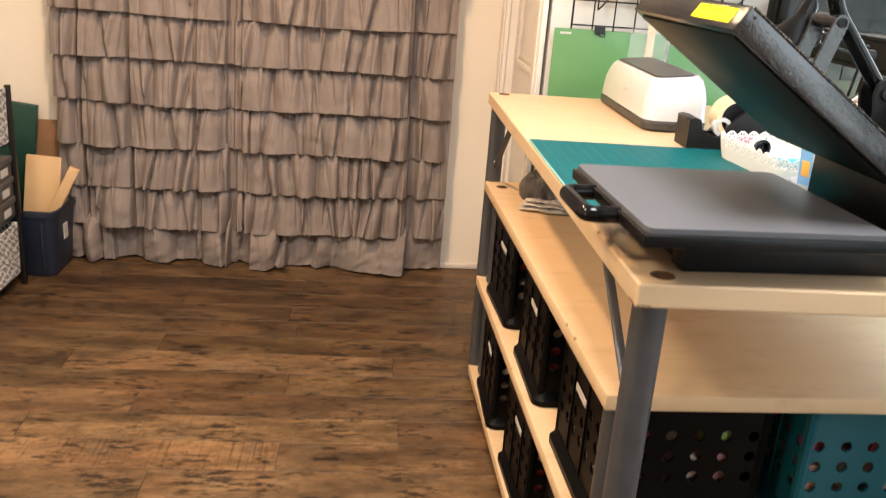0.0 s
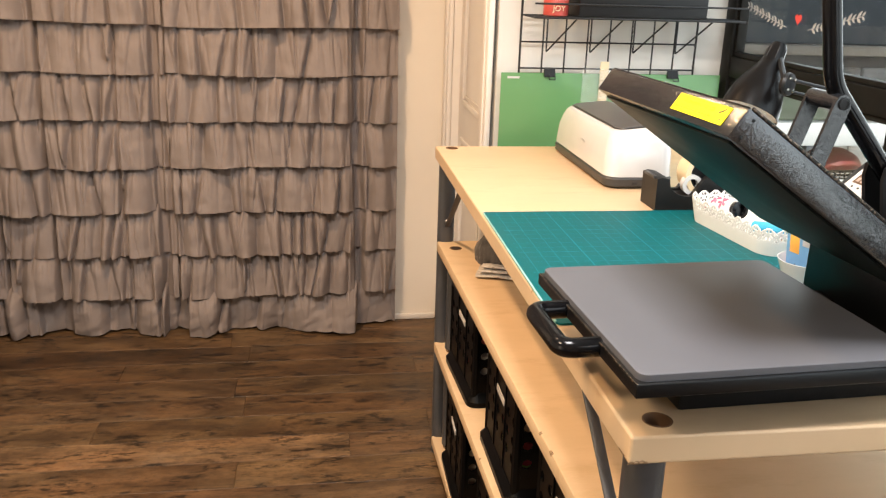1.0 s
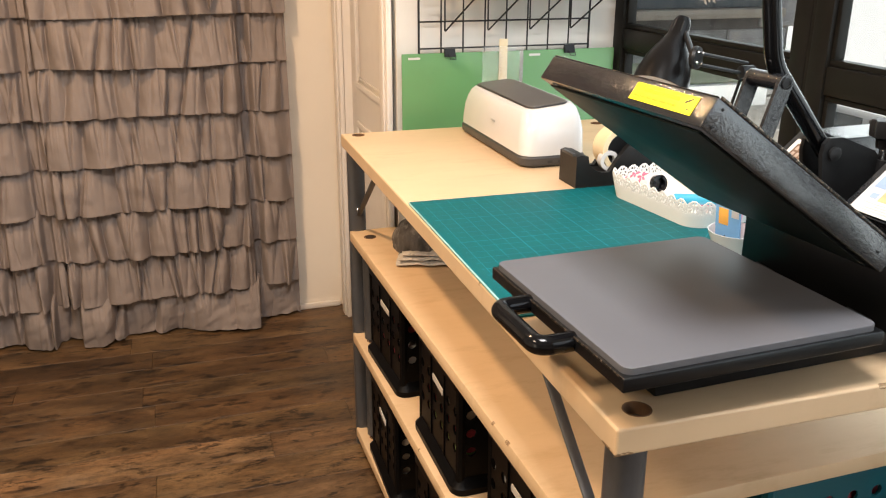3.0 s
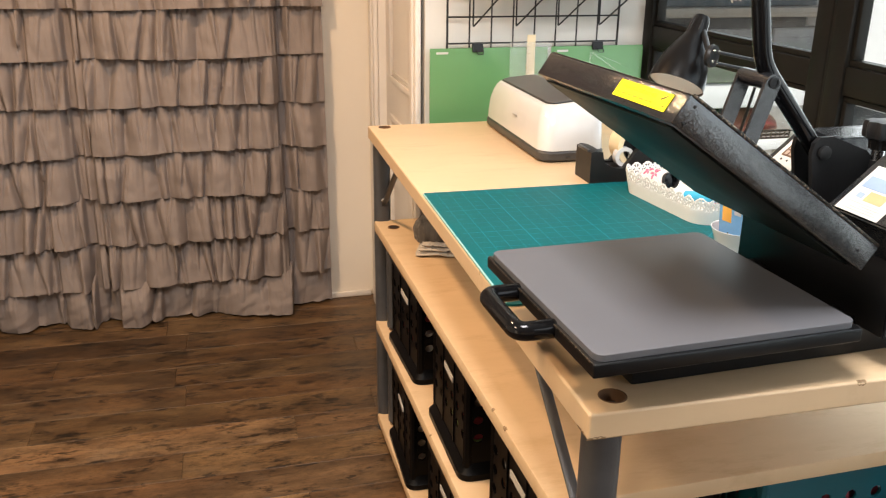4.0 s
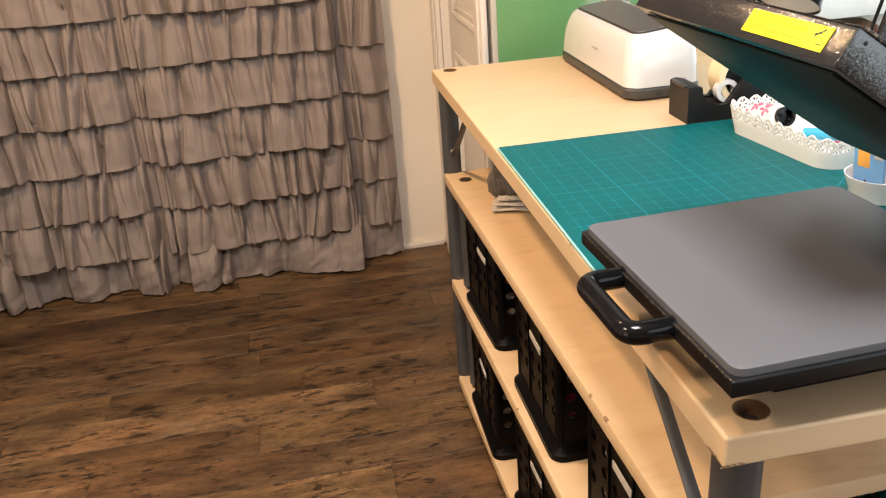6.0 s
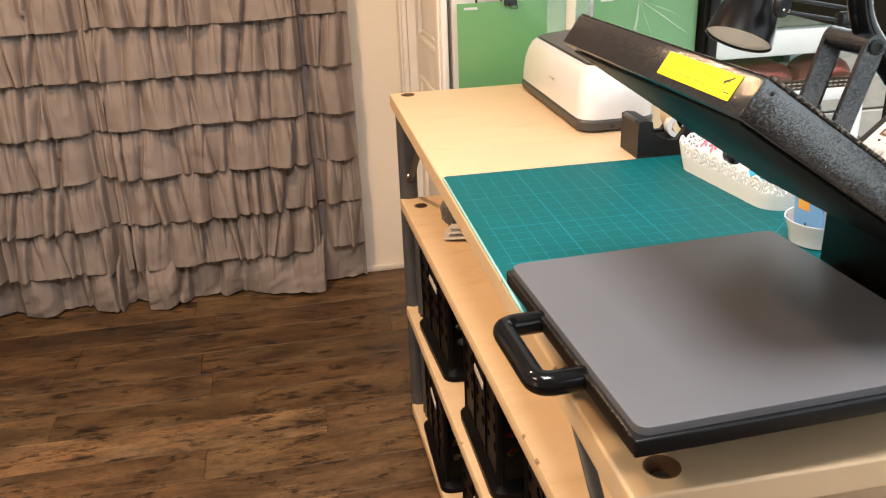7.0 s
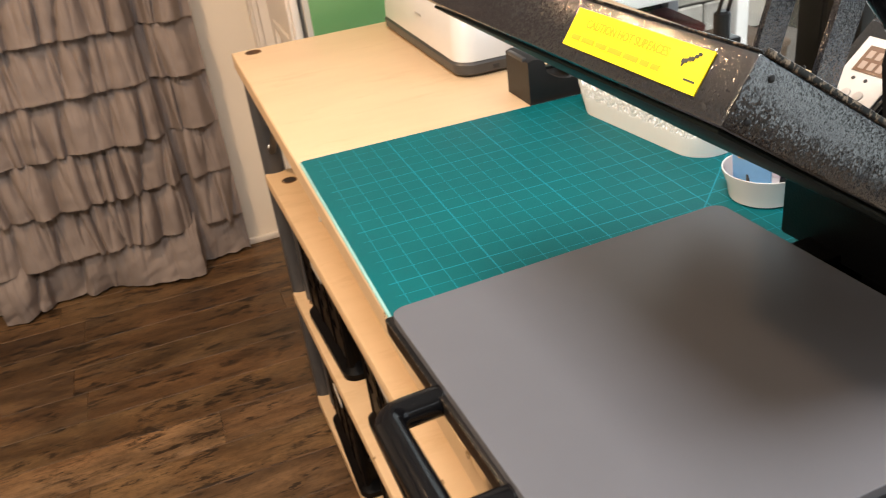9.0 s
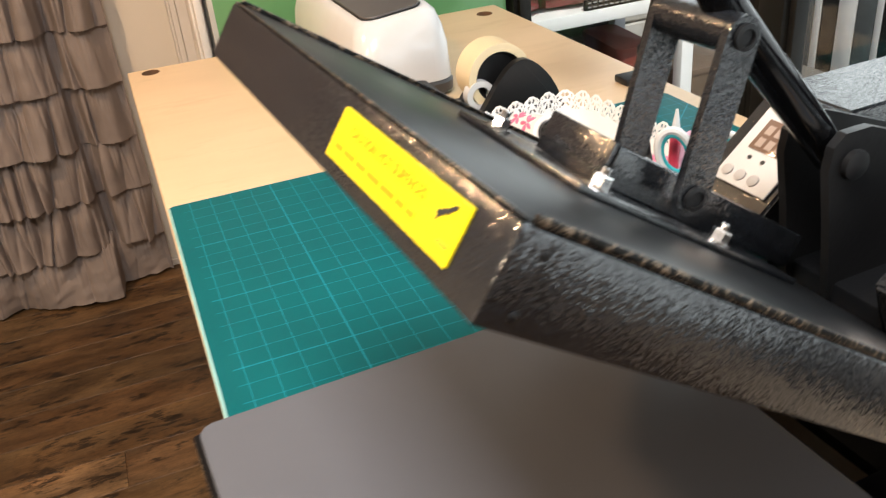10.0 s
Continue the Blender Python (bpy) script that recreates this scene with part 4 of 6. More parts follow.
def build_crate(material, colour_words):
    """A perforated crate with straight sides, a rolled top rim and a foot flange that stands out at the bottom."""
    c = thing("storage_crate", colour_words, "crate", group="storage crates on the shelves")
    w, d, h, tp, fl = 0.300, 0.267, 0.252, 0.02, 0.014
    for o, du, nn, wide in (((0, -d / 2, 0.03), (1, 0, 0), (0, -1, 0), w), ((0, d / 2, 0.03), (-1, 0, 0), (0, 1, 0), w), ((-w / 2, 0, 0.03), (0, -1, 0), (-1, 0, 0), d), ((w / 2, 0, 0.03), (0, 1, 0), (1, 0, 0), d)):
        bm = bmesh.new()
        crate_wall(bm, o, du, (0, 0, 1), 6, 5, wide, h - 0.05, tp, nn, 0.27)
        bmesh.ops.remove_doubles(bm, verts=bm.verts, dist=0.0002)
        part("side_wall", bm, material, c, smooth=0)
    bm = bmesh.new()
    add_box(bm, -w * 0.47, w * 0.47, -d * 0.47, d * 0.47, 0.0, 0.012, bevel=0.003)
    part("base", bm, material, c)

    def ring(grow, r):
        return round_rect(-w / 2 - grow, w / 2 + grow, -d / 2 - grow, d / 2 + grow, r, 4)
    bm = bmesh.new()
    add_loft(bm, [[(x, y, z) for x, y in ring(g, r)] for g, r, z in ((0.004, 0.02, 0.0006), (fl, 0.026, 0.0006), (fl, 0.026, 0.014), (fl - 0.004, 0.024, 0.018), (0.001, 0.018, 0.034), (-0.005, 0.015, 0.034), (0.004, 0.02, 0.0006))], False, False)
    bmesh.ops.remove_doubles(bm, verts=bm.verts, dist=0.0001)
    part("foot_flange", bm, material, c)
    bm = bmesh.new()
    add_loft(bm, [[(x, y, z) for x, y in ring(g, r)] for g, r, z in ((0.006, 0.02, h - 0.026), (0.008, 0.02, h - 0.003), (0.006, 0.02, h), (-0.003, 0.016, h), (-0.006, 0.015, h - 0.004), (-0.006, 0.015, h - 0.026), (0.006, 0.02, h - 0.026))], False, False)
    bmesh.ops.remove_doubles(bm, verts=bm.verts, dist=0.0001)
    part("rim", bm, material, c)
    for sx, sy in ((-1, -1), (-1, 1), (1, -1), (1, 1)):
        bm = bmesh.new()
        add_tube(bm, [(sx * (w / 2 - 0.007), sy * (d / 2 - 0.007), 0.012), (sx * (w / 2 - 0.006), sy * (d / 2 - 0.006), h - 0.02)], 0.010, 8)
        part("corner_post", bm, material, c)
    # stiffening ribs down the front and the back
    for sx in (-1, 1):
        for v in (-0.045, 0.045):
            box_part("rib", (sx * (w / 2 + 0.0015) - 0.0015, sx * (w / 2 + 0.0015) + 0.0015, v - 0.003, v + 0.003, 0.034, h - 0.027), material, c, bevel=0.0006)
    return c


def build_crates():
    black = build_crate(M_CRATE, "black perforated plastic storage crate with a white label")
    bm = bmesh.new()
    add_box(bm, -0.1560, -0.1535, -0.034, 0.034, 0.176, 0.190, bevel=0.0006, m=Matrix.Rotation(radians(4), 4, "X"))
    part("label_strip", bm, M_LABEL, black, "white label strip")
    spots = [(0.178, -0.250, 0.3605), (0.180, -0.665, 0.3605), (0.184, -1.070, 0.3605), (0.168, -0.257, 0.0565), (0.172, -0.667, 0.0565), (0.180, -1.075, 0.0565)]
    turns = (1.5, -1.0, 0.5, -2.0, 1.0, 0.0)
    places = [SHELVES @ Matrix.Translation((u, v, z)) @ Matrix.Rotation(radians(t), 4, "Z") for (u, v, z), t in zip(spots, turns)]
    black.matrix_world = places[0]
    for m in places[1:]:
        copy_thing(black, m)
    teal = build_crate(M_TEAL, "turquoise perforated plastic storage crate")
    teal.matrix_world = SHELVES @ Matrix.Translation((0.538, -1.100, 0.3605))
    places.append(teal.matrix_world.copy())
    # rolled cloth and vinyl inside, lying in layers that show through the holes
    rng = random.Random(9)
    tints = (("pink", (0.62, 0.30, 0.29)), ("cream", (0.62, 0.52, 0.43)), ("blue", (0.10, 0.22, 0.36)), ("red", (0.50, 0.07, 0.10)), ("grey", (0.42, 0.41, 0.40)), ("lime green", (0.34, 0.52, 0.16)), ("peach", (0.66, 0.38, 0.28)))
    shades = [plain("cloth_" + nm.replace(" ", "_"), c, rough=0.8) for nm, c in tints]
    bm = bmesh.new()
    add_tube(bm, [(0.0, -0.120, 0), (0.003, -0.06, 0.002), (0.0, 0.0, 0.0), (0.003, 0.06, -0.001), (0, 0.120, 0)], [0.026, 0.029, 0.028, 0.030, 0.026], 12)
    roll = finish("cloth_roll", bm, shades[0])
    first = True
    for i, m in enumerate(places):
        for layer in range(3):
            for k in range(4):
                if layer == 2 and k and rng.random() < 0.35:
                    continue
                pick = rng.randrange(7) if i != 6 else ((1, 6, 4), (6, 1, 6), (3, 3, 3))[layer][k % 3]
                ob = roll if first else new("cloth_roll", roll.data.copy())
                first = False
                ob.data.materials[0] = shades[pick]
                ob.matrix_world = m @ Matrix.Translation((-0.1185 + 0.062 * k + (0.010 * (layer % 2) if k else 0.0), rng.uniform(-0.006, 0.006), 0.044 + 0.0575 * layer))
                tagged(ob, tints[pick][0] + " rolled cloth lying in the crate", "cloth roll", group="cloth rolls in the crates")


# ---------------------------------------------------------------- the heat press
def build_press():
    p = thing("heat_press", "black clamshell heat press standing open on the workbench", "heat press", pose(1.311, 2.113, TOP, 0, 0, 2.8))
    h = 0.1625
    # base frame, lower tray and pad
    bm = bmesh.new()
    add_box(bm, -0.085, 0.30, -0.105, -0.065, 0.0005, 0.0520, bevel=0.003)
    add_box(bm, -0.085, 0.30, 0.065, 0.105, 0.0005, 0.0520, bevel=0.003)
    add_box(bm, -0.080, -0.045, -0.0655, 0.0655, 0.004, 0.051, bevel=0.003)
    add_box(bm, 0.24, 0.295, -0.0655, 0.0655, 0.004, 0.051, bevel=0.003)
    part("base_frame", bm, M_TRAY, p)
    bm = bmesh.new()
    add_box(bm, -h - 0.004, h + 0.006, -h - 0.004, h + 0.004, 0.0525, 0.0692, bevel=0.0022, segs=3)
    part("lower_tray", bm, M_TRAY, p)
    for d in ((-h - 0.0046, -h - 0.0036, -h, h, 0.0672, 0.0696),):
        bm = bmesh.new()
        add_box(bm, *d, bevel=0.0003)
        part("worn_edge", bm, M_WORNGLINT, p, "worn bright edge of the tray")
    bm = bmesh.new()
    poly = round_rect(-h, h, -h, h, 0.012, 6)
    add_loft(bm, [[(x, y, 0.0694) for x, y in poly], [(x, y, 0.0767) for x, y in poly], [(x * 0.9975, y * 0.9975, 0.0772) for x, y in poly]])
    part("pad", bm, M_PAD, p, "smooth grey silicone pad")
    # grip
    tube_part("handle", rounded([(-0.158, 0.056, 0.0605), (-0.207, 0.056, 0.0605), (-0.207, -0.056, 0.0605), (-0.158, -0.056, 0.0605)], 0.016, 6), 0.0115, M_GLOSS, p, "glossy black loop handle", seg=18)
    # upper platen, tipped up from the back
    hu, th = 0.167, 0.0325
    tip = Matrix.Translation((-0.0940, 0.0225, 0.313)) @ Matrix.Rotation(radians(0.6), 4, "Z") @ Matrix.Rotation(radians(34.7), 4, "Y")
    up = new("upper_platen")
    up.parent, up.matrix_local = p, tip
    bm = bmesh.new()
    add_box(bm, 0.0, 0.324, -hu, hu, 0.0, th, bevel=0.0016, segs=2)
    part("platen_housing", bm, M_HAMMER, up)
    bm = bmesh.new()
    add_box(bm, 0.012, 0.312, -hu + 0.012, hu - 0.012, -0.0028, -0.0004, bevel=0.001)
    part("heating_plate", bm, M_PLATEN, up, "smooth dark coated heating plate")
    for x, z in ((0.012, 0.0065), (0.012, 0.0260), (0.300, 0.0160)):
        bm = bmesh.new()
        add_lathe(bm, [(0.0017, 0.0), (0.0017, 0.0005), (0.0010, 0.0008)], 12, centre=(x, -hu - 0.0001, z), axis=(0, -1, 0))
        part("screw", bm, M_BLACK, up, "small black screw")
    bm = bmesh.new()
    add_box(bm, 0.0035, 0.3225, -hu + 0.003, hu - 0.003, th - 0.0008, th + 0.0009, bevel=0.0003)
    part("top_sheet", bm, M_SHEEN, up, "smooth glossy black top sheet")
    # folded lip round the top
    for d in ((0.004, 0.323, -hu + 0.0004, -hu + 0.0026, 0.0362), (0.004, 0.323, hu - 0.0026, hu - 0.0004, 0.0362), (0.0006, 0.0032, -hu + 0.002, hu - 0.002, 0.0340)):
        bm = bmesh.new()
        add_box(bm, *d[:4], th + 0.0002, d[4], bevel=0.0007)
        part("top_lip", bm, M_WORNGLINT, up, "housing lip with worn edge and painted copper glints")
    # carrying channel bolted on top
    bm = bmesh.new()
    add_box(bm, 0.112, 0.285, -0.050, 0.072, 0.0336, 0.0372, bevel=0.0008)
    part("mount_plate", bm, M_HAMMER, up)
    bm = bmesh.new()
    add_box(bm, 0.1562, 0.322, -0.0125, 0.046, 0.0375, 0.0595, bevel=0.0015)
    part("channel", bm, M_HAMMER, up)
    bm = bmesh.new()
    add_box(bm, 0.1515, 0.1560, -0.0130, 0.0465, 0.0375, 0.0605, bevel=0.0012)
    part("end_tab", bm, M_HAMMER, up, "black end plate of the channel")
    for x, y in ((0.134, -0.036), (0.222, -0.040), (0.132, 0.058), (0.222, 0.058)):
        bm = bmesh.new()
        add_lathe(bm, [(0.0080, 0.0), (0.0080, 0.0012), (0.0035, 0.0014)], 16, centre=(x, y, 0.0374))
        add_lathe(bm, [(0.0055, 0.0), (0.0055, 0.005), (0.0048, 0.006)], 6, centre=(x, y, 0.0387))
        add_lathe(bm, [(0.0028, 0.0), (0.0028, 0.003), (0.0022, 0.0035)], 10, centre=(x, y, 0.0448))
        part("bolt", bm, M_ZINC, up, "bright zinc bolt and washer", smooth=30)
    # warning label on the front edge
    lab = box_part("warning_label", (-0.0010, -0.0003, -0.1450, -0.0370, 0.0072, 0.0272), M_YELLOW, up, label="yellow caution label with ochre print")
    facing = Matrix(((0, 0, -1, 0), (-1, 0, 0, 0), (0, 1, 0, 0), (0, 0, 0, 1)))
    letter_part("lettering", "CAUTION HOT SURFACES", 0.0060, Matrix.Translation((-0.00115, -0.0500, 0.0188)) @ facing, M_OCHRE, lab, 0.068)
    rng = random.Random(3)
    y = -0.0420
    while y > -0.118:
        w = rng.uniform(0.006, 0.015)
        box_part("print_line", (-0.0013, -0.0011, max(y - w, -0.122), y, 0.0112, 0.0140), M_OCHRE, lab)
        y -= w + 0.0018
    bm = bmesh.new()
    for k, (yy, zz) in enumerate(((-0.1285, 0.0196), (-0.1300, 0.0200), (-0.1318, 0.0212), (-0.1335, 0.0216), (-0.1352, 0.0228), (-0.1366, 0.0240))):
        add_box(bm, -0.00135 - 0.00001 * k, -0.0011, yy - 0.0019, yy + 0.0004, zz - (0.0011 if k < 4 else 0.0005), zz + 0.0010)
    add_box(bm, -0.0013, -0.0011, -0.1300, -0.1288, 0.0170, 0.0188)
    add_box(bm, -0.0013, -0.0011, -0.1420, -0.1345, 0.0118, 0.0128)
    part("pictogram", bm, M_INK, lab, "small black warning sign")
    bm = bmesh.new()
    add_box(bm, 0.214, 0.390, -0.148, 0.138, 0.0415, 0.152, bevel=0.003)
    part("lower_housing", bm, M_TRAY, p)
    # rear housing with a sloping face
    for v0, v1, name in ((-0.150, -0.046, "rear_housing"), (0.044, 0.111, "control_box")):
        bm = bmesh.new()
        prof = [(0.196, 0.178), (0.266, 0.236), (0.396, 0.236), (0.396, 0.041), (0.216, 0.041), (0.216, 0.13)]
        add_loft(bm, [[(u, v0, z) for u, z in prof], [(u, v1, z) for u, z in prof]])
        bmesh.ops.bevel(bm, geom=list(bm.edges), offset=0.002, segments=2, affect="EDGES")
        part(name, bm, M_HAMMER, p)
    slope = Matrix.Translation((0.196, 0, 0.178)) @ Matrix.Rotation(-math.atan2(0.058, 0.070), 4, "Y")
    face = box_part("control_panel", (0.014, 0.074, 0.050, 0.098, 0.0004, 0.0024), M_LABEL, p, bevel=0.0008, label="white control panel with a digital display", m=slope)
    box_part("display", (0.042, 0.066, 0.059, 0.089, 0.0026, 0.0034), plain("brown_display", (0.16, 0.10, 0.07), rough=0.15, bump=0), p, bevel=0.0003, label="dim brown digital display", m=slope)
    bm = bmesh.new()
    for k in range(6):
        yy = 0.0625 + 0.0085 * (k % 3)
        zz = 0.0445 + 0.010 * (k // 3)
        add_box(bm, zz, zz + 0.007, yy, yy + 0.0055, 0.0036, 0.0039)
    bmesh.ops.transform(bm, matrix=slope, verts=bm.verts)
    part("digits", bm, plain("dull_digit_segments", (0.33, 0.25, 0.20), rough=0.4, bump=0), p)
    for k in range(3):
        bm = bmesh.new()
        add_lathe(bm, [(0.0042, 0.0), (0.0042, 0.0012), (0.003, 0.0018)], 14, centre=(0.022, 0.066 + 0.012 * k, 0.0025))
        bmesh.ops.transform(bm, matrix=slope, verts=bm.verts)
        part("button", bm, plain("grey_button", (0.40, 0.37, 0.34), rough=0.5, bump=0), p)
    for k in range(2):
        bm = bmesh.new()
        add_lathe(bm, [(0.0016, 0.0), (0.0016, 0.0008), (0.001, 0.001)], 10, centre=(0.036, 0.070 + 0.012 * k, 0.0025))
        bmesh.ops.transform(bm, matrix=slope, verts=bm.verts)
        part("indicator", bm, M_INK, p)
    box_part("instruction_label", (0.002, 0.074, -0.126, -0.058, 0.0004, 0.0012), M_LABEL, p, label="white instruction label with blue and orange print", m=slope)
    blue, orange = plain("pale_blue_print", (0.26, 0.34, 0.47), rough=0.5, bump=0), plain("pale_orange_print", (0.60, 0.34, 0.17), rough=0.5, bump=0)
    for x0, x1, v0, v1, mt in ((0.040, 0.058, -0.121, -0.064, blue), (0.022, 0.037, -0.112, -0.084, orange), (0.024, 0.032, -0.080, -0.070, blue)):
        box_part("print_panel", (x0, x1, v0, v1, 0.0014, 0.0016), mt, p, m=slope)
    for k in range(4):
        box_part("print_line", (0.006 + 0.0036 * k, 0.0072 + 0.0036 * k, -0.120 + 0.006 * (k % 2), -0.066 - 0.010 * (k % 3), 0.0014, 0.0016), M_INKPALE, p, m=slope)
    box_part("print_line", (0.064, 0.0675, -0.108, -0.078, 0.0014, 0.0016), M_INKPALE, p, m=slope)
    # pivot brackets, links, crossbar, lever and pressure knob
    for v in (-0.006, 0.028):
        bm = bmesh.new()
        prof = [(0.215, 0.11), (0.203, 0.194), (0.196, 0.231), (0.198, 0.245), (0.206, 0.252), (0.225, 0.252), (0.28, 0.231), (0.31, 0.20), (0.31, 0.0415), (0.225, 0.0415)]
        add_loft(bm, [[(u, v, z) for u, z in prof], [(u, v + 0.006, z) for u, z in prof]])
        part("pivot_bracket", bm, M_BLACK, p)
    for v in (-0.0095, 0.0465):
        bm = bmesh.new()
        a, b = Vector((0.123, 0, 0.323)), Vector((0.0985, 0, 0.244))
        d = (b - a).normalized()
        s = Vector((d.z, 0, -d.x))
        loop = []
        for q in range(9):
            ang = radians(180 * q / 8)
            loop.append(a + 0.0105 * (math.cos(ang) * s - math.sin(ang) * d))
        for q in range(9):
            ang = radians(180 * q / 8)
            loop.append(b + 0.0105 * (-math.cos(ang) * s + math.sin(ang) * d))
        add_loft(bm, [[(q.x, v, q.z) for q in loop], [(q.x, v + 0.005, q.z) for q in loop]])
        part("link_plate", bm, M_HAMMER, p)
        for q in (a, b):
            bm = bmesh.new()
            add_lathe(bm, [(0.0068, 0.0), (0.0068, 0.002), (0.0045, 0.0024), (0.0045, 0.0012), (0.0035, 0.0012)], 12, centre=(q.x, v - 0.0002, q.z), axis=(0, -1, 0))
            part("pin_head", bm, M_BLACK, p)
    tube_part("crossbar", [(0.123, -0.0043, 0.323), (0.123, 0.0463, 0.323)], 0.0105, M_HAMMER, p, seg=16)
    tube_part("lever", rounded([(0.217, 0.012, 0.230), (0.121, 0.013, 0.342), (0.066, 0.013, 0.615), (0.050, 0.013, 0.66)], 0.020, 6), 0.0108, M_GLOSS, p, "glossy black bent lever tube", seg=18)
    bm = bmesh.new()
    add_lathe(bm, [(0.009, 0.0), (0.009, 0.004), (0.005, 0.005)], 12, centre=(0.213, -0.0065, 0.2325), axis=(0, -1, 0))
    part("pivot_bolt", bm, M_BLACK, p)
    tube_part("screw_sleeve", [(0.295, -0.008, 0.16), (0.295, -0.008, 0.219)], 0.010, M_BLACK, p)
    tube_part("pressure_screw", [(0.295, -0.008, 0.2192), (0.295, -0.008, 0.237)], 0.008, M_ZINC, p)
    bm = bmesh.new()
    star = [((0.0205 + 0.0025 * math.cos(8 * 2 * math.pi * k / 64)) * math.cos(2 * math.pi * k / 64), (0.0205 + 0.0025 * math.cos(8 * 2 * math.pi * k / 64)) * math.sin(2 * math.pi * k / 64)) for k in range(64)]
    add_loft(bm, [[(0.295 + x * f, -0.008 + y * f, z - 0.019) for x, y in star] for f, z in ((0.55, 0.252), (0.6, 0.264), (0.97, 0.267), (1.0, 0.272), (1.0, 0.284), (0.94, 0.288), (0.4, 0.289))])
    part("pressure_knob", bm, M_BLACK, p, "ribbed black pressure knob")
    return p


# ---------------------------------------------------------------- things on the bench
def build_mat():
    bm = bmesh.new()
    poly = round_rect(0.0, 0.722, -0.56, 0.0, 0.008, 4)
    add_prism(bm, poly, 0.0, 0.003)
    ob = finish("cutting_mat", bm, M_MAT)
    ob.matrix_world = pose(1.1635, 2.808, TOP + 0.0005, 0, 0, -0.3)
    tagged(ob, "teal cutting mat with a pale printed grid lying on the workbench", "cutting mat")
    bm = bmesh.new()
    add_box(bm, -0.0012, 0.0022, -0.553, -0.006, 0.0003, 0.0035, bevel=0.0006)
    part("mat_edge", bm, plain("pale_worn_mat_edge", (0.22, 0.40, 0.37), rough=0.5, vary=0.2, bump=0.1), ob, "pale strip along the edge of the mat")


def build_cutter():
    c = thing("cutting_machine", "white craft cutting machine with a dark closed lid", "cutting machine", pose(1.476, 2.992, TOP))
    L, W = 0.452, 0.160

    def loop(a, z, r, tilt=0.0, near=0.0, back=0.0):
        return [(x, y, z + tilt * (x - a)) for x, y in round_rect(a, W - a + back, a + near, L - a, r, 6)]
    bm = bmesh.new()
    add_loft(bm, [loop(0.008, 0.0005, 0.028), loop(0.0, 0.007, 0.034), loop(-0.001, 0.022, 0.034), loop(0.003, 0.0268, 0.032)])
    part("base", bm, M_BASEGREY, c, "dark grey base")
    bm = bmesh.new()
    add_loft(bm, [loop(0.001, 0.0272, 0.034), loop(0.002, 0.050, 0.036), loop(0.005, 0.078, 0.036, 0.0, 0.002, 0.004), loop(0.011, 0.100, 0.036, 0.03, 0.006, 0.007),
                  loop(0.018, 0.115, 0.034, 0.07, 0.012, 0.009), loop(0.026, 0.1225, 0.030, 0.10, 0.018, 0.008), loop(0.034, 0.1245, 0.026, 0.10, 0.022, 0.006)])
    part("body", bm, M_WHITE, c, "glossy white rounded body", smooth=60)
    bm = bmesh.new()
    add_loft(bm, [loop(0.034, 0.1250, 0.022, 0.10, 0.016, 0.004), loop(0.035, 0.1278, 0.022, 0.10, 0.016, 0.004)])
    part("lid_panel", bm, M_LID, c, "flat taupe lid panel")
    bm = bmesh.new()
    add_loft(bm, [loop(0.0315, 0.1246, 0.024, 0.10, 0.015, 0.003), loop(0.0315, 0.1256, 0.024, 0.10, 0.015, 0.003)])
    part("lid_seam", bm, M_BLACK, c, "dark seam round the lid")
    for x in (0.060, 0.085):
        box_part("side_port", (x, x + 0.012, -0.0008, 0.001, 0.010, 0.017), M_INK, c, bevel=0.0003)
    bm = bmesh.new()
    add_box(bm, 0.0006, 0.0018, 0.185, 0.213, 0.072, 0.0755)
    part("logo_mark", bm, plain("grey_mark", (0.34, 0.34, 0.33), rough=0.5, bump=0), c, "small grey mark")


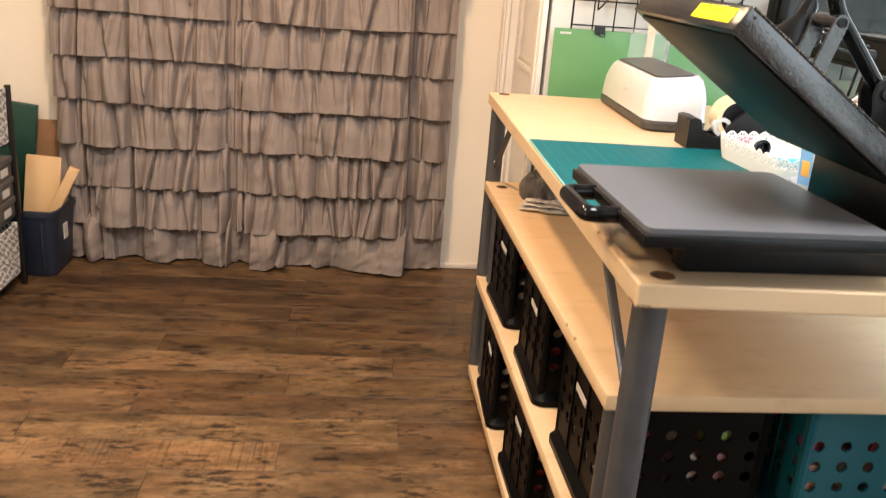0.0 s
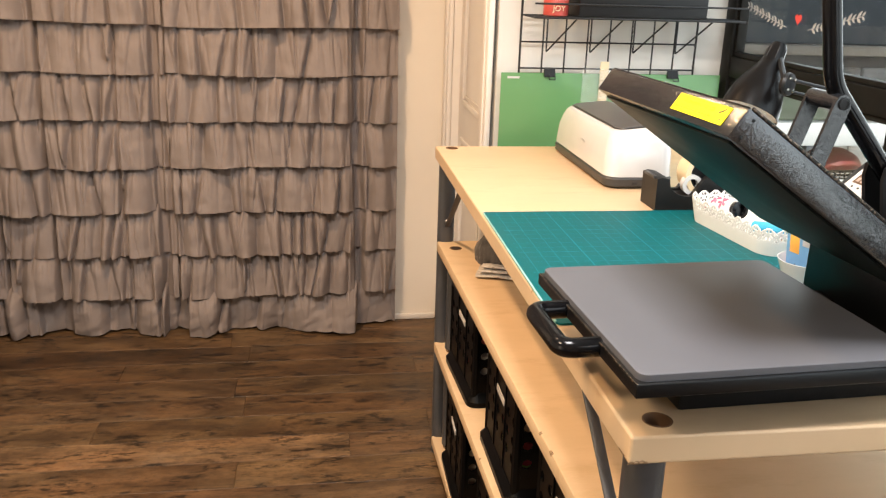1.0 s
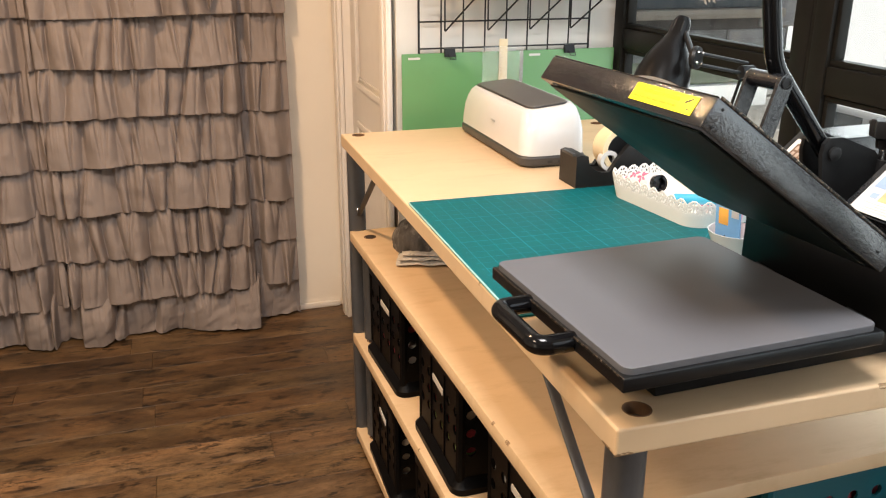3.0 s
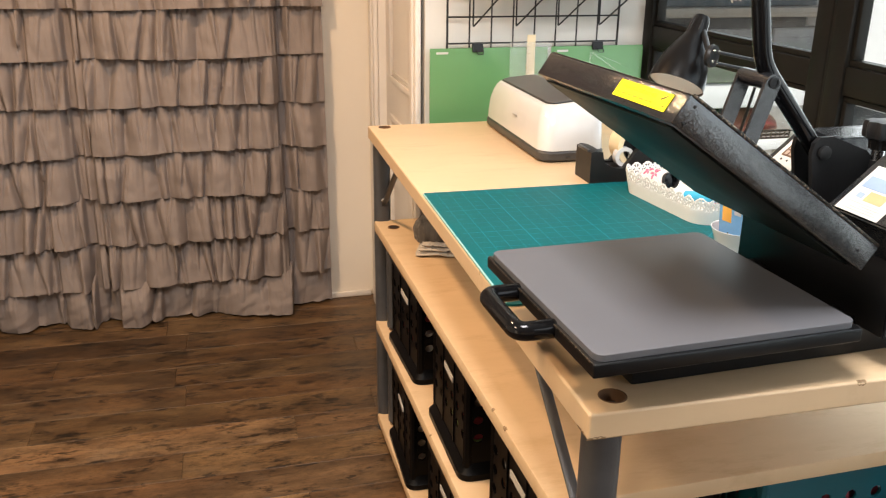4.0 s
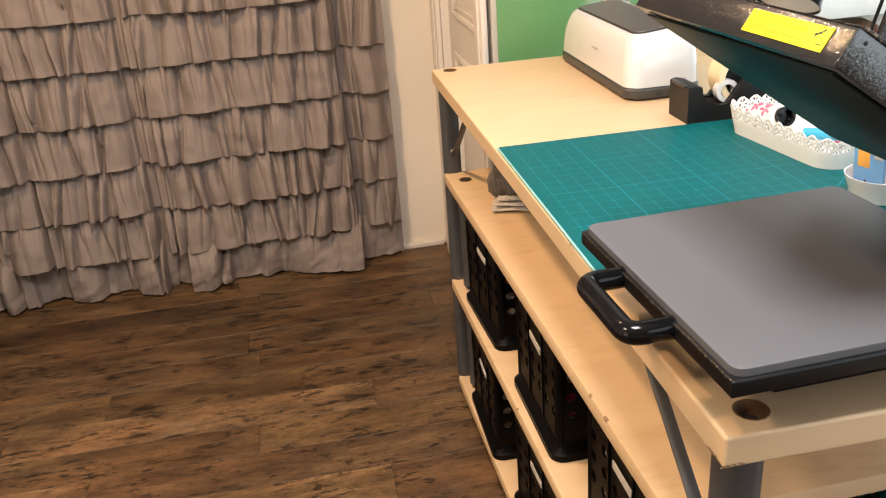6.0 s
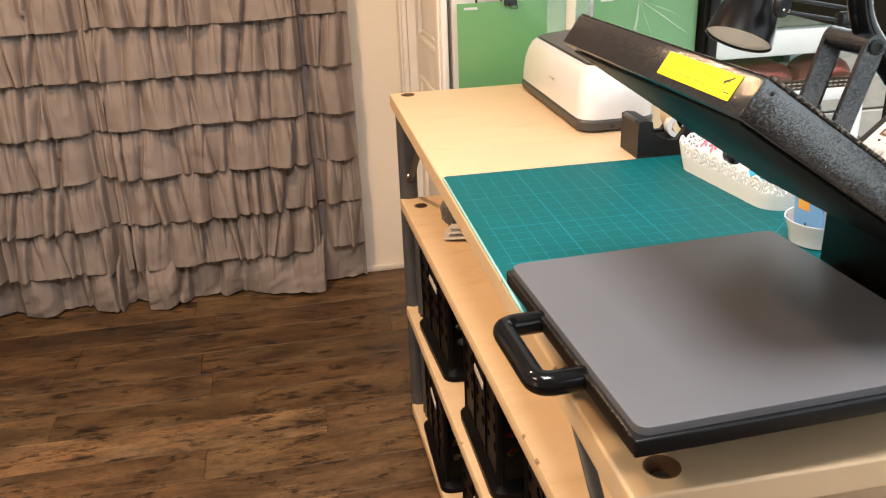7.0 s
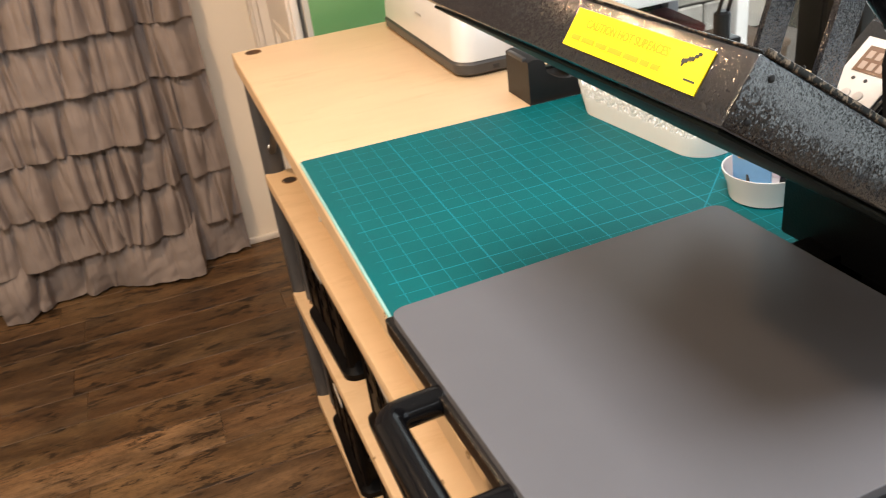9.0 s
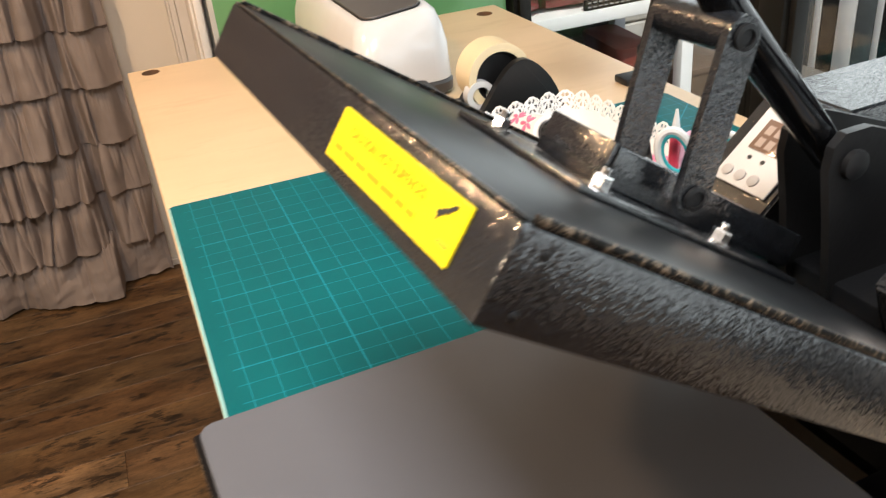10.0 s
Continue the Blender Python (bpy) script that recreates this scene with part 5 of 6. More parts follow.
def build_tape_dispenser():
    d = thing("tape_dispenser", "black weighted tape dispenser with a cream tape roll", "tape dispenser", pose(1.520, 2.814, TOP))
    bm = bmesh.new()
    prof = [(0.0, 0.0005), (0.0, 0.066), (0.010, 0.069), (0.026, 0.066), (0.030, 0.046)]
    prof += [(0.030 + 0.180 * k / 20, 0.030 + 0.064 * math.sin(math.pi * min(1.0, max(0.0, (k - 5) / 14.5))) ** 1.1 + 0.016 * max(0.0, 1 - k / 4) ** 2 - 0.030 * max(0.0, (k - 17) / 3) ** 2) for k in range(1, 21)]
    prof += [(0.210, 0.0005)]
    for y0, y1 in ((0.0, 0.012), (0.068, 0.080)):
        add_loft(bm, [[(x, y0, z) for x, z in prof], [(x, y1, z) for x, z in prof]])
    low = [(x, min(z, 0.026)) if x > 0.028 else (x, z) for x, z in prof]
    add_loft(bm, [[(x, 0.0121, z) for x, z in low], [(x, 0.0679, z) for x, z in low]])
    part("body", bm, M_BLACK, d)
    bm = bmesh.new()
    add_box(bm, -0.003, 0.004, 0.014, 0.066, 0.064, 0.070, bevel=0.001)
    part("cutter_blade", bm, M_BASEGREY, d)
    bm = bmesh.new()
    add_lathe(bm, [(0.0358, -0.0235), (0.0465, -0.0235), (0.047, -0.023), (0.047, 0.023), (0.0465, 0.0235), (0.0358, 0.0235)], 36, centre=(0.113, 0.040, 0.070), axis=(0, 1, 0), hollow=True)
    part("tape_roll", bm, M_TAPE, d, "cream masking tape roll")
    bm = bmesh.new()
    add_lathe(bm, [(0.008, -0.012), (0.030, -0.014), (0.0355, -0.021), (0.0355, 0.021), (0.030, 0.014), (0.008, 0.012)], 28, centre=(0.113, 0.040, 0.070), axis=(0, 1, 0))
    part("hub", bm, M_BLACK, d)
    bm = bmesh.new()
    add_lathe(bm, [(0.0125, -0.008), (0.021, -0.008), (0.021, 0.008), (0.0125, 0.008)], 28, centre=(0.082, 0.022, 0.050), axis=(0, 1, 0), hollow=True)
    part("small_roll", bm, M_WHITE, d, "small white tape roll")


def build_basket():
    """A lace-edged plastic tray with bottles lying in it."""
    white = plain("white_lace_plastic", (0.72, 0.71, 0.68), rough=0.45, vary=0.03, bump=0.1)
    b = thing("lace_tray", "white plastic tray with a scalloped lace rim", "tray", pose(1.654, 2.634, TOP + 0.0036, 0, 0, 7))
    hx, hy = 0.082, 0.138
    outline = round_rect(-hx, hx, -hy, hy, 0.040, 10)
    dense = []
    for i in range(len(outline)):
        a, c = Vector(outline[i]), Vector(outline[(i + 1) % len(outline)])
        k = max(1, int((c - a).length / 0.0015))
        dense += [a + (c - a) * q / k for q in range(k)]
    bm = bmesh.new()
    n = len(dense)
    zs = (0.0004, 0.003, 0.012, 0.024) + tuple(0.0255 + 0.0014 * k for k in range(13))
    nz = len(zs) - 1
    rows = []
    total = 0.0
    acc = []
    for i in range(n):
        acc.append(total)
        total += (dense[(i + 1) % n] - dense[i]).length
    waves = round(total / 0.026)
    for j, z in enumerate(zs):
        f = 0.92 + 0.08 * z / 0.0423
        ring = []
        for i, q in enumerate(dense):
            lift = 0.0085 * abs(math.sin(math.pi * waves * acc[i] / total)) * max(0, j - 3) / 13 + 0.0012 * abs(math.sin(4 * math.pi * waves * acc[i] / total)) * (j == nz)
            ring.append(bm.verts.new((q.x * f, q.y * f, z + lift)))
        rows.append(ring)
    for j in range(nz):
        for i in range(n):
            u, w = waves * acc[i] / total, (j - 3) / 13
            petal = math.hypot((u % 1.0) - 0.5, 0.8 * (w - 0.52))
            ang = math.atan2(0.8 * (w - 0.52), (u % 1.0) - 0.5)
            if 4 <= j <= nz - 2 and (0.13 < petal < 0.30 and math.cos(6 * ang) > 0.15 or petal > 0.40 and math.sin(34 * u) * math.cos(16 * w) > 0.25):
                continue
            bm.faces.new((rows[j][i], rows[j][(i + 1) % n], rows[j + 1][(i + 1) % n], rows[j + 1][i]))
    bm.faces.new(rows[0][::-1])
    ob = part("lace_wall", bm, white, b)
    sol = ob.modifiers.new("thickness", "SOLIDIFY")
    sol.thickness = 0.0012
    # bottles and bits in the tray
    pink, floral, cap, blue = plain("pink_print", (0.72, 0.16, 0.26), rough=0.4), plain("bottle_white", (0.80, 0.74, 0.70), rough=0.3), M_GLOSS, plain("bright_blue_plastic", (0.04, 0.35, 0.55), rough=0.3)
    bt = thing("glue_bottle", "white craft glue bottle with pink print and black cap", "bottle", pose(1.632, 2.690, TOP + 0.036, 0, 0, 0))
    ax = Vector((0.10, -0.85, 0.20)).normalized()
    bm = bmesh.new()
    add_lathe(bm, [(0.018, 0.0), (0.021, 0.004), (0.021, 0.080), (0.016, 0.092), (0.010, 0.098)], 20, centre=(0.0, 0.0, 0.0), axis=-ax)
    part("bottle_body", bm, floral, bt)
    # two pink flowers printed on the side that lies uppermost
    turn = (-ax).to_track_quat("Z", "Y").to_matrix()
    aim = (turn.inverted() @ Vector((-0.55, -0.30, 0.78))).normalized()
    mid = math.atan2(aim.y, aim.x)
    for u0, t0, reach in ((0.024, -0.1, 0.0145), (0.054, 0.25, 0.0135), (0.074, -0.5, 0.008)):
        for k in range(5):
            bm = bmesh.new()
            pts = []
            for q in (0.12, 0.40, 0.70, 1.0):
                u = u0 + reach * q * math.cos(1.2566 * k + t0)
                ang = mid + t0 + reach * q * math.sin(1.2566 * k + t0) / 0.021
                pts.append(turn @ Vector((0.0208 * math.cos(ang), 0.0208 * math.sin(ang), u)))
            add_tube(bm, pts, [0.0010, 0.0026, 0.0030, 0.0007], 8)
            part("petal_print", bm, pink, bt, "pink printed petal")
    bm = bmesh.new()
    add_lathe(bm, [(0.016, 0.0), (0.017, 0.012), (0.011, 0.013), (0.010, 0.004)], 18, centre=tuple(ax * 0.0005), axis=ax)
    part("cap", bm, cap, bt, "black ring cap")
    for nm, mt, x, y, r, ln, lab in (("marker_pen", blue, 1.665, 2.60, 0.010, 0.10, "bright blue craft marker in the lace tray"), ("marker_pen", pink, 1.70, 2.56, 0.009, 0.11, "pink craft marker in the lace tray")):
        bm = bmesh.new()
        add_tube(bm, [(x - ln * 0.2, y + ln * 0.4, TOP + 0.018), (x + ln * 0.2, y - ln * 0.4, TOP + 0.034)], [r, r], 14)
        tagged(finish(nm, bm, mt), lab, "marker")
    # printed cup beside the press, with scissors and pens
    cup = thing("pen_cup", "white plastic cup holding scissors, pens and a packet", "cup", pose(1.603, 2.390, TOP + 0.0036))
    bm = bmesh.new()
    add_lathe(bm, [(0.033, 0.0), (0.0365, 0.002), (0.0395, 0.018), (0.0450, 0.032), (0.0455, 0.035), (0.0437, 0.035), (0.038, 0.018), (0.034, 0.006), (0.028, 0.004)], 36)
    part("cup_wall", bm, M_WHITE, cup)
    orange, sky = plain("orange_print", (0.80, 0.40, 0.07), rough=0.5), plain("sky_blue_print", (0.16, 0.36, 0.62), rough=0.5)
    pk = thing("paper_packet", "blue and orange printed paper packet standing in the cup", "packet", pose(1.594, 2.398, TOP + 0.012, 0, -6, 16))
    box_part("packet_front", (-0.002, 0.002, -0.024, 0.024, 0.0, 0.092), sky, pk, bevel=0.0006)
    box_part("print_spot", (-0.0026, -0.0021, -0.002, 0.017, 0.034, 0.062), orange, pk, bevel=0.0002)
    box_part("print_spot", (-0.0026, -0.0021, -0.022, -0.008, 0.050, 0.078), M_LABEL, pk, bevel=0.0002)
    teal = plain("teal_handle", (0.02, 0.30, 0.32), rough=0.35)
    sc = thing("scissors", "scissors with white and teal loop handles standing in the cup", "scissors", pose(1.626, 2.384, TOP + 0.118, 0, 0, -35))
    for dx, dz, tilt in ((-0.021, 0.0, 18), (0.021, -0.004, -14)):
        for r, mt, w in ((0.0190, M_WHITE, 0.0040), (0.0150, teal, 0.0026)):
            ring = []
            for a in range(0, 361, 15):
                x, z = r * 0.78 * math.cos(radians(a)), r * 1.25 * math.sin(radians(a))
                c, s = math.cos(radians(tilt)), math.sin(radians(tilt))
                ring.append((dx + c * x - s * z, 0.0, dz + s * x + c * z))
            tube_part("loop_handle", ring, w, mt, sc, seg=8)
    bm = bmesh.new()
    add_box(bm, -0.006, 0.006, -0.0018, 0.0018, -0.108, -0.020, bevel=0.001)
    part("blade", bm, M_ZINC, sc)
    red, pinkm = plain("red_marker", (0.62, 0.05, 0.09), rough=0.35), plain("pink_card", (0.80, 0.34, 0.42), rough=0.6)
    for mt, x, y, dx, dy, z1, words in ((red, 1.610, 2.404, 0.010, 0.008, 0.130, "red marker pen with a white tip in the cup"), (M_BASEGREY, 1.595, 2.401, -0.006, 0.012, 0.118, "dark grey marker pen in the cup"), (M_BLACK, 1.617, 2.376, 0.016, 0.004, 0.122, "black marker pen in the cup")):
        pen = thing("marker_pen", words, "marker", pose(x, y, TOP + 0.010))
        tube_part("barrel", [(0, 0, 0.0), (dx, dy, z1 - 0.012)], 0.0052, mt, pen, seg=12)
        tube_part("tip", [(dx, dy, z1 - 0.0118), (dx * 1.02, dy * 1.02, z1 - 0.004), (dx * 1.1, dy * 1.1, z1 + 0.014)], [0.0042, 0.0040, 0.0012], M_WHITE if mt is red else M_BLACK, pen, seg=10)
    bm = bmesh.new()
    add_box(bm, -0.010, 0.010, -0.0012, 0.0012, 0.0, 0.118, bevel=0.0005)
    ob = finish("craft_card", bm, pinkm)
    ob.matrix_world = pose(1.618, 2.414, TOP + 0.010, 4, 6, 30)
    tagged(ob, "narrow pink card strip standing in the cup", "card")


def build_lamp():
    l = thing("desk_lamp", "black metal swing arm desk lamp with a bell shade", "desk lamp", pose(1.902, 2.880, TOP))
    bm = bmesh.new()
    add_box(bm, -0.045, 0.027, -0.018, 0.018, 0.0005, 0.012, bevel=0.003)
    add_lathe(bm, [(0.014, 0.0), (0.014, 0.040), (0.009, 0.044)], 16, centre=(0, 0, 0.0121))
    part("clamp", bm, M_BLACK, l)
    # twin arms from the clamp to the elbow, then to the head
    elbow, head = Vector((-0.043, -0.120, 0.258)), Vector((-0.172, -0.132, 0.266))
    for dx in (-0.009, 0.009):
        tube_part("lower_arm", [(dx, 0, 0.05), (elbow.x + dx, elbow.y, elbow.z - 0.026)], 0.0034, M_BLACK, l, seg=8)
        tube_part("upper_arm", [(elbow.x, elbow.y, elbow.z - 0.030 + 1.2 * (dx + 0.009)), (head.x, head.y, head.z - 0.012 + 1.2 * (dx + 0.009))], 0.0034, M_BLACK, l, seg=8)
    bm = bmesh.new()
    add_lathe(bm, [(0.006, -0.016), (0.013, -0.014), (0.013, 0.014), (0.006, 0.016)], 18, centre=tuple(elbow + Vector((0, 0, -0.026))), axis=(1, 0, 0))
    part("elbow_joint", bm, M_BLACK, l)
    bm = bmesh.new()
    add_lathe(bm, [(0.006, -0.008), (0.021, -0.006), (0.023, 0.0), (0.021, 0.006), (0.006, 0.008)], 22, centre=tuple(head), axis=(0.55, -0.83, 0))
    part("head_joint", bm, M_BLACK, l)
    for k in range(4):
        bm = bmesh.new()
        add_lathe(bm, [(0.0032, 0.0), (0.0030, 0.0025), (0.0012, 0.0030)], 10, centre=tuple(head + Vector((0.0045, -0.0068, 0)) + Vector((0.0116 * math.cos(1.571 * k + 0.6), 0.0077 * math.cos(1.571 * k + 0.6), 0.014 * math.sin(1.571 * k + 0.6)))), axis=(0.55, -0.83, 0))
        part("screw", bm, M_ZINC, l, "small bright screw")
    # bell shade, opening downward and towards the room
    ax = Vector((-0.437, -0.252, -0.863)).normalized()
    top = Vector((-0.206, -0.063, 0.199)) - ax * 0.152
    bm = bmesh.new()
    prof = [(0.004, -0.004), (0.014, -0.001), (0.018, 0.008), (0.0205, 0.036), (0.0245, 0.047), (0.034, 0.066), (0.047, 0.094), (0.055, 0.124), (0.0585, 0.152)]
    inner = [(r - 0.0016, hh) for r, hh in prof[::-1] if r > 0.02]
    add_lathe(bm, prof + inner, 36, centre=tuple(top), axis=tuple(ax))
    part("shade", bm, M_SHADE, l, "black bell shade")
    bm = bmesh.new()
    add_lathe(bm, [(0.0010, 0.1455), (0.0560, 0.1455), (0.0563, 0.1475), (0.0010, 0.1475)], 36, centre=tuple(top), axis=tuple(ax))
    part("diffuser", bm, plain("frosted_diffuser", (0.62, 0.61, 0.60), rough=0.5, vary=0.02, bump=0), l, "frosted white diffuser disc")
    tube_part("neck_bracket", [tuple(top + ax * 0.030 + Vector((0.006, -0.015, 0.0))), tuple(head + Vector((-0.002, 0.004, 0)))], 0.006, M_BLACK, l, seg=10)
    for k in range(7):
        a = 2 * math.pi * k / 7
        q = ax.to_track_quat("Z", "Y").to_matrix()
        c0 = top + q @ Vector((0.0182 * math.cos(a), 0.0182 * math.sin(a), 0.011))
        c1 = top + q @ Vector((0.0203 * math.cos(a), 0.0203 * math.sin(a), 0.034))
        tube_part("vent_slot", [c0, c1], 0.0014, M_WIRE, l, seg=6)


def build_grid():
    g = thing("wire_grid", "black wire grid panel hanging on the wall", "wire grid")
    y = 3.584
    x0, x1, z0, z1 = 1.404, 1.914, 1.098, 1.99
    n = 8
    for k in range(n + 1):
        x = x0 + (x1 - x0) * k / n
        tube_part("upright_wire", [(x, y, z0), (x, y, z1)], 0.0032 if k in (0, n) else 0.0024, M_WIRE, g, seg=8)
    for k in range(15):
        z = 1.115 + 0.0715 * k
        if z < z1:
            tube_part("cross_wire", [(x0, y - 0.005, z), (x1, y - 0.005, z)], 0.0024, M_WIRE, g, seg=8)
    for k in range(2):
        tube_part("wall_hook", [(x0 + 0.1 + 0.3 * k, y + 0.0155, 1.9), (x0 + 0.1 + 0.3 * k, y - 0.008, 1.9), (x0 + 0.1 + 0.3 * k, y - 0.008, 1.92)], 0.003, M_WIRE, g)
    # wire shelf hung on the grid
    s = thing("wire_shelf", "black wire shelf hung on the grid with bent brackets", "shelf")
    zs = 1.258
    for yy in (3.450, 3.485, 3.520, 3.555):
        tube_part("shelf_wire", [(1.405, yy, zs), (2.000 - 0.012, yy, zs)], 0.0030, M_WIRE, s, seg=8)
    tube_part("front_lip", [(1.405, 3.447, zs + 0.035), (1.988, 3.447, zs + 0.035)], 0.0026, M_WIRE, s, seg=8)
    for k in range(4):
        x = 1.475 + 0.125 * k
        tube_part("bracket", rounded([(x, 3.574, zs + 0.004), (x, 3.572, zs - 0.098), (x + 0.045, 3.455, zs - 0.004)], 0.006, 4), 0.0024, M_WIRE, s, seg=8)
    # a printed can and a dark box on the shelf
    red, pale = plain("faded_red_label", (0.42, 0.055, 0.04), rough=0.4), plain("pale_can_top", (0.60, 0.50, 0.46), rough=0.35)
    can = thing("tin_can", "red and pink printed tin on the wire shelf", "tin", pose(1.475, 3.50, zs + 0.0032))
    bm = bmesh.new()
    add_lathe(bm, [(0.030, 0.0), (0.033, 0.002), (0.033, 0.040), (0.0325, 0.041)], 26)
    part("label_band", bm, red, can, "red label band")
    bm = bmesh.new()
    add_lathe(bm, [(0.0328, 0.0412), (0.033, 0.043), (0.033, 0.098), (0.031, 0.10)], 26)
    part("can_top", bm, pale, can)
    txt = bpy.data.curves.new("lettering", "FONT")
    txt.body, txt.size, txt.extrude, txt.align_x = "JOY", 0.020, 0.0003, "CENTER"
    tx = new("lettering", txt)
    tx.parent = can
    tx.matrix_local = pose(0.0, -0.0336, 0.013, 90, 0, 0)
    txt.materials.append(M_TAPE)
    bx = thing("storage_box", "matte black box on the wire shelf", "box")
    box_part("box_body", (1.525, 1.878, 3.452, 3.566, zs + 0.0032, zs + 0.14), M_BLACK, bx, bevel=0.003)
    box_part("box_lid", (1.521, 1.882, 3.448, 3.570, zs + 0.1402, zs + 0.17), M_BLACK, bx, bevel=0.003)
    # green sheets held by clips
    for i, (a, b) in enumerate(((1.352, 1.698), (1.708, 1.994))):
        sheet = thing("grip_sheet", "green adhesive cutting sheet clipped to the wire grid", "craft sheet", group="green sheets on the grid")
        bm = bmesh.new()
        add_box(bm, a, b, 3.572, 3.5735, 0.780, 1.103, bevel=0.0004, segs=1)
        part("sheet", bm, M_GREEN, sheet)
        box_part("mark_bar", (a + 0.018, a + 0.052, 3.5712, 3.5718, 1.087, 1.093), M_LABEL, sheet)
    for x in (1.488, 1.848):
        c = thing("binder_clip", "small black binder clip on a green sheet", "clip", group="clips on the grid")
        bm = bmesh.new()
        add_loft(bm, [[(x - 0.015, 3.560, 1.093), (x + 0.015, 3.560, 1.093), (x + 0.015, 3.579, 1.093), (x - 0.015, 3.579, 1.093)],
                      [(x - 0.015, 3.566, 1.115), (x + 0.015, 3.566, 1.115), (x + 0.015, 3.573, 1.115), (x - 0.015, 3.573, 1.115)]])
        part("clip_body", bm, M_BLACK, c)
        tube_part("clip_arm", [(x - 0.004, 3.559, 1.099), (x - 0.004, 3.548, 1.087), (x + 0.012, 3.548, 1.087), (x + 0.014, 3.559, 1.097)], 0.0013, M_WIRE, c, seg=6)
    # clear bag and a wooden peg, shaped as a slim strip, between the sheets
    rl = thing("wooden_ruler", "wooden peg shaped as a short ruled strip between the green sheets", "ruler")
    box_part("ruler_strip", (1.633, 1.658, 3.566, 3.5685, 0.93, 1.137), M_TAPE, rl, bevel=0.0005)
    # invented ruler ticks on the peg
    bm = bmesh.new()
    for k in range(18):
        add_box(bm, 1.633, 1.633 + (0.011 if k % 5 == 0 else 0.007), 3.5652, 3.5658, 0.95 + 0.009 * k, 0.951 + 0.009 * k)
    part("tick_mark", bm, M_INK, rl)
    bag = thing("clear_bag", "crinkled clear plastic bag between the green sheets", "plastic bag")
    bm = bmesh.new()
    bmesh.ops.create_grid(bm, x_segments=16, y_segments=24, size=0.5)
    for v in bm.verts:
        u, w = v.co.x, v.co.y
        v.co = (1.642 + 0.124 * u, 3.5585 + 0.004 * noise.noise((u * 7, w * 9, 2.0)) + 0.0015 * noise.noise((u * 25, w * 25, 5.0)), 1.064 + 0.108 * w)
    part("bag_film", bm, M_FILM, bag)
    # sharp creases that run out from the clip over the sheet
    for x1, z1, w in ((1.806, 0.972, 0.0020), (1.816, 0.985, 0.0012), (1.965, 0.992, 0.0018), (1.880, 0.940, 0.0009), (1.945, 1.040, 0.0008)):
        tube_part("crease", [(1.826, 3.5605, 1.087), ((1.826 + x1) / 2 + 0.003, 3.559, (1.087 + z1) / 2), (x1, 3.5605, z1)], [w * 0.4, w, w * 0.3], M_FILM, bag, seg=6)


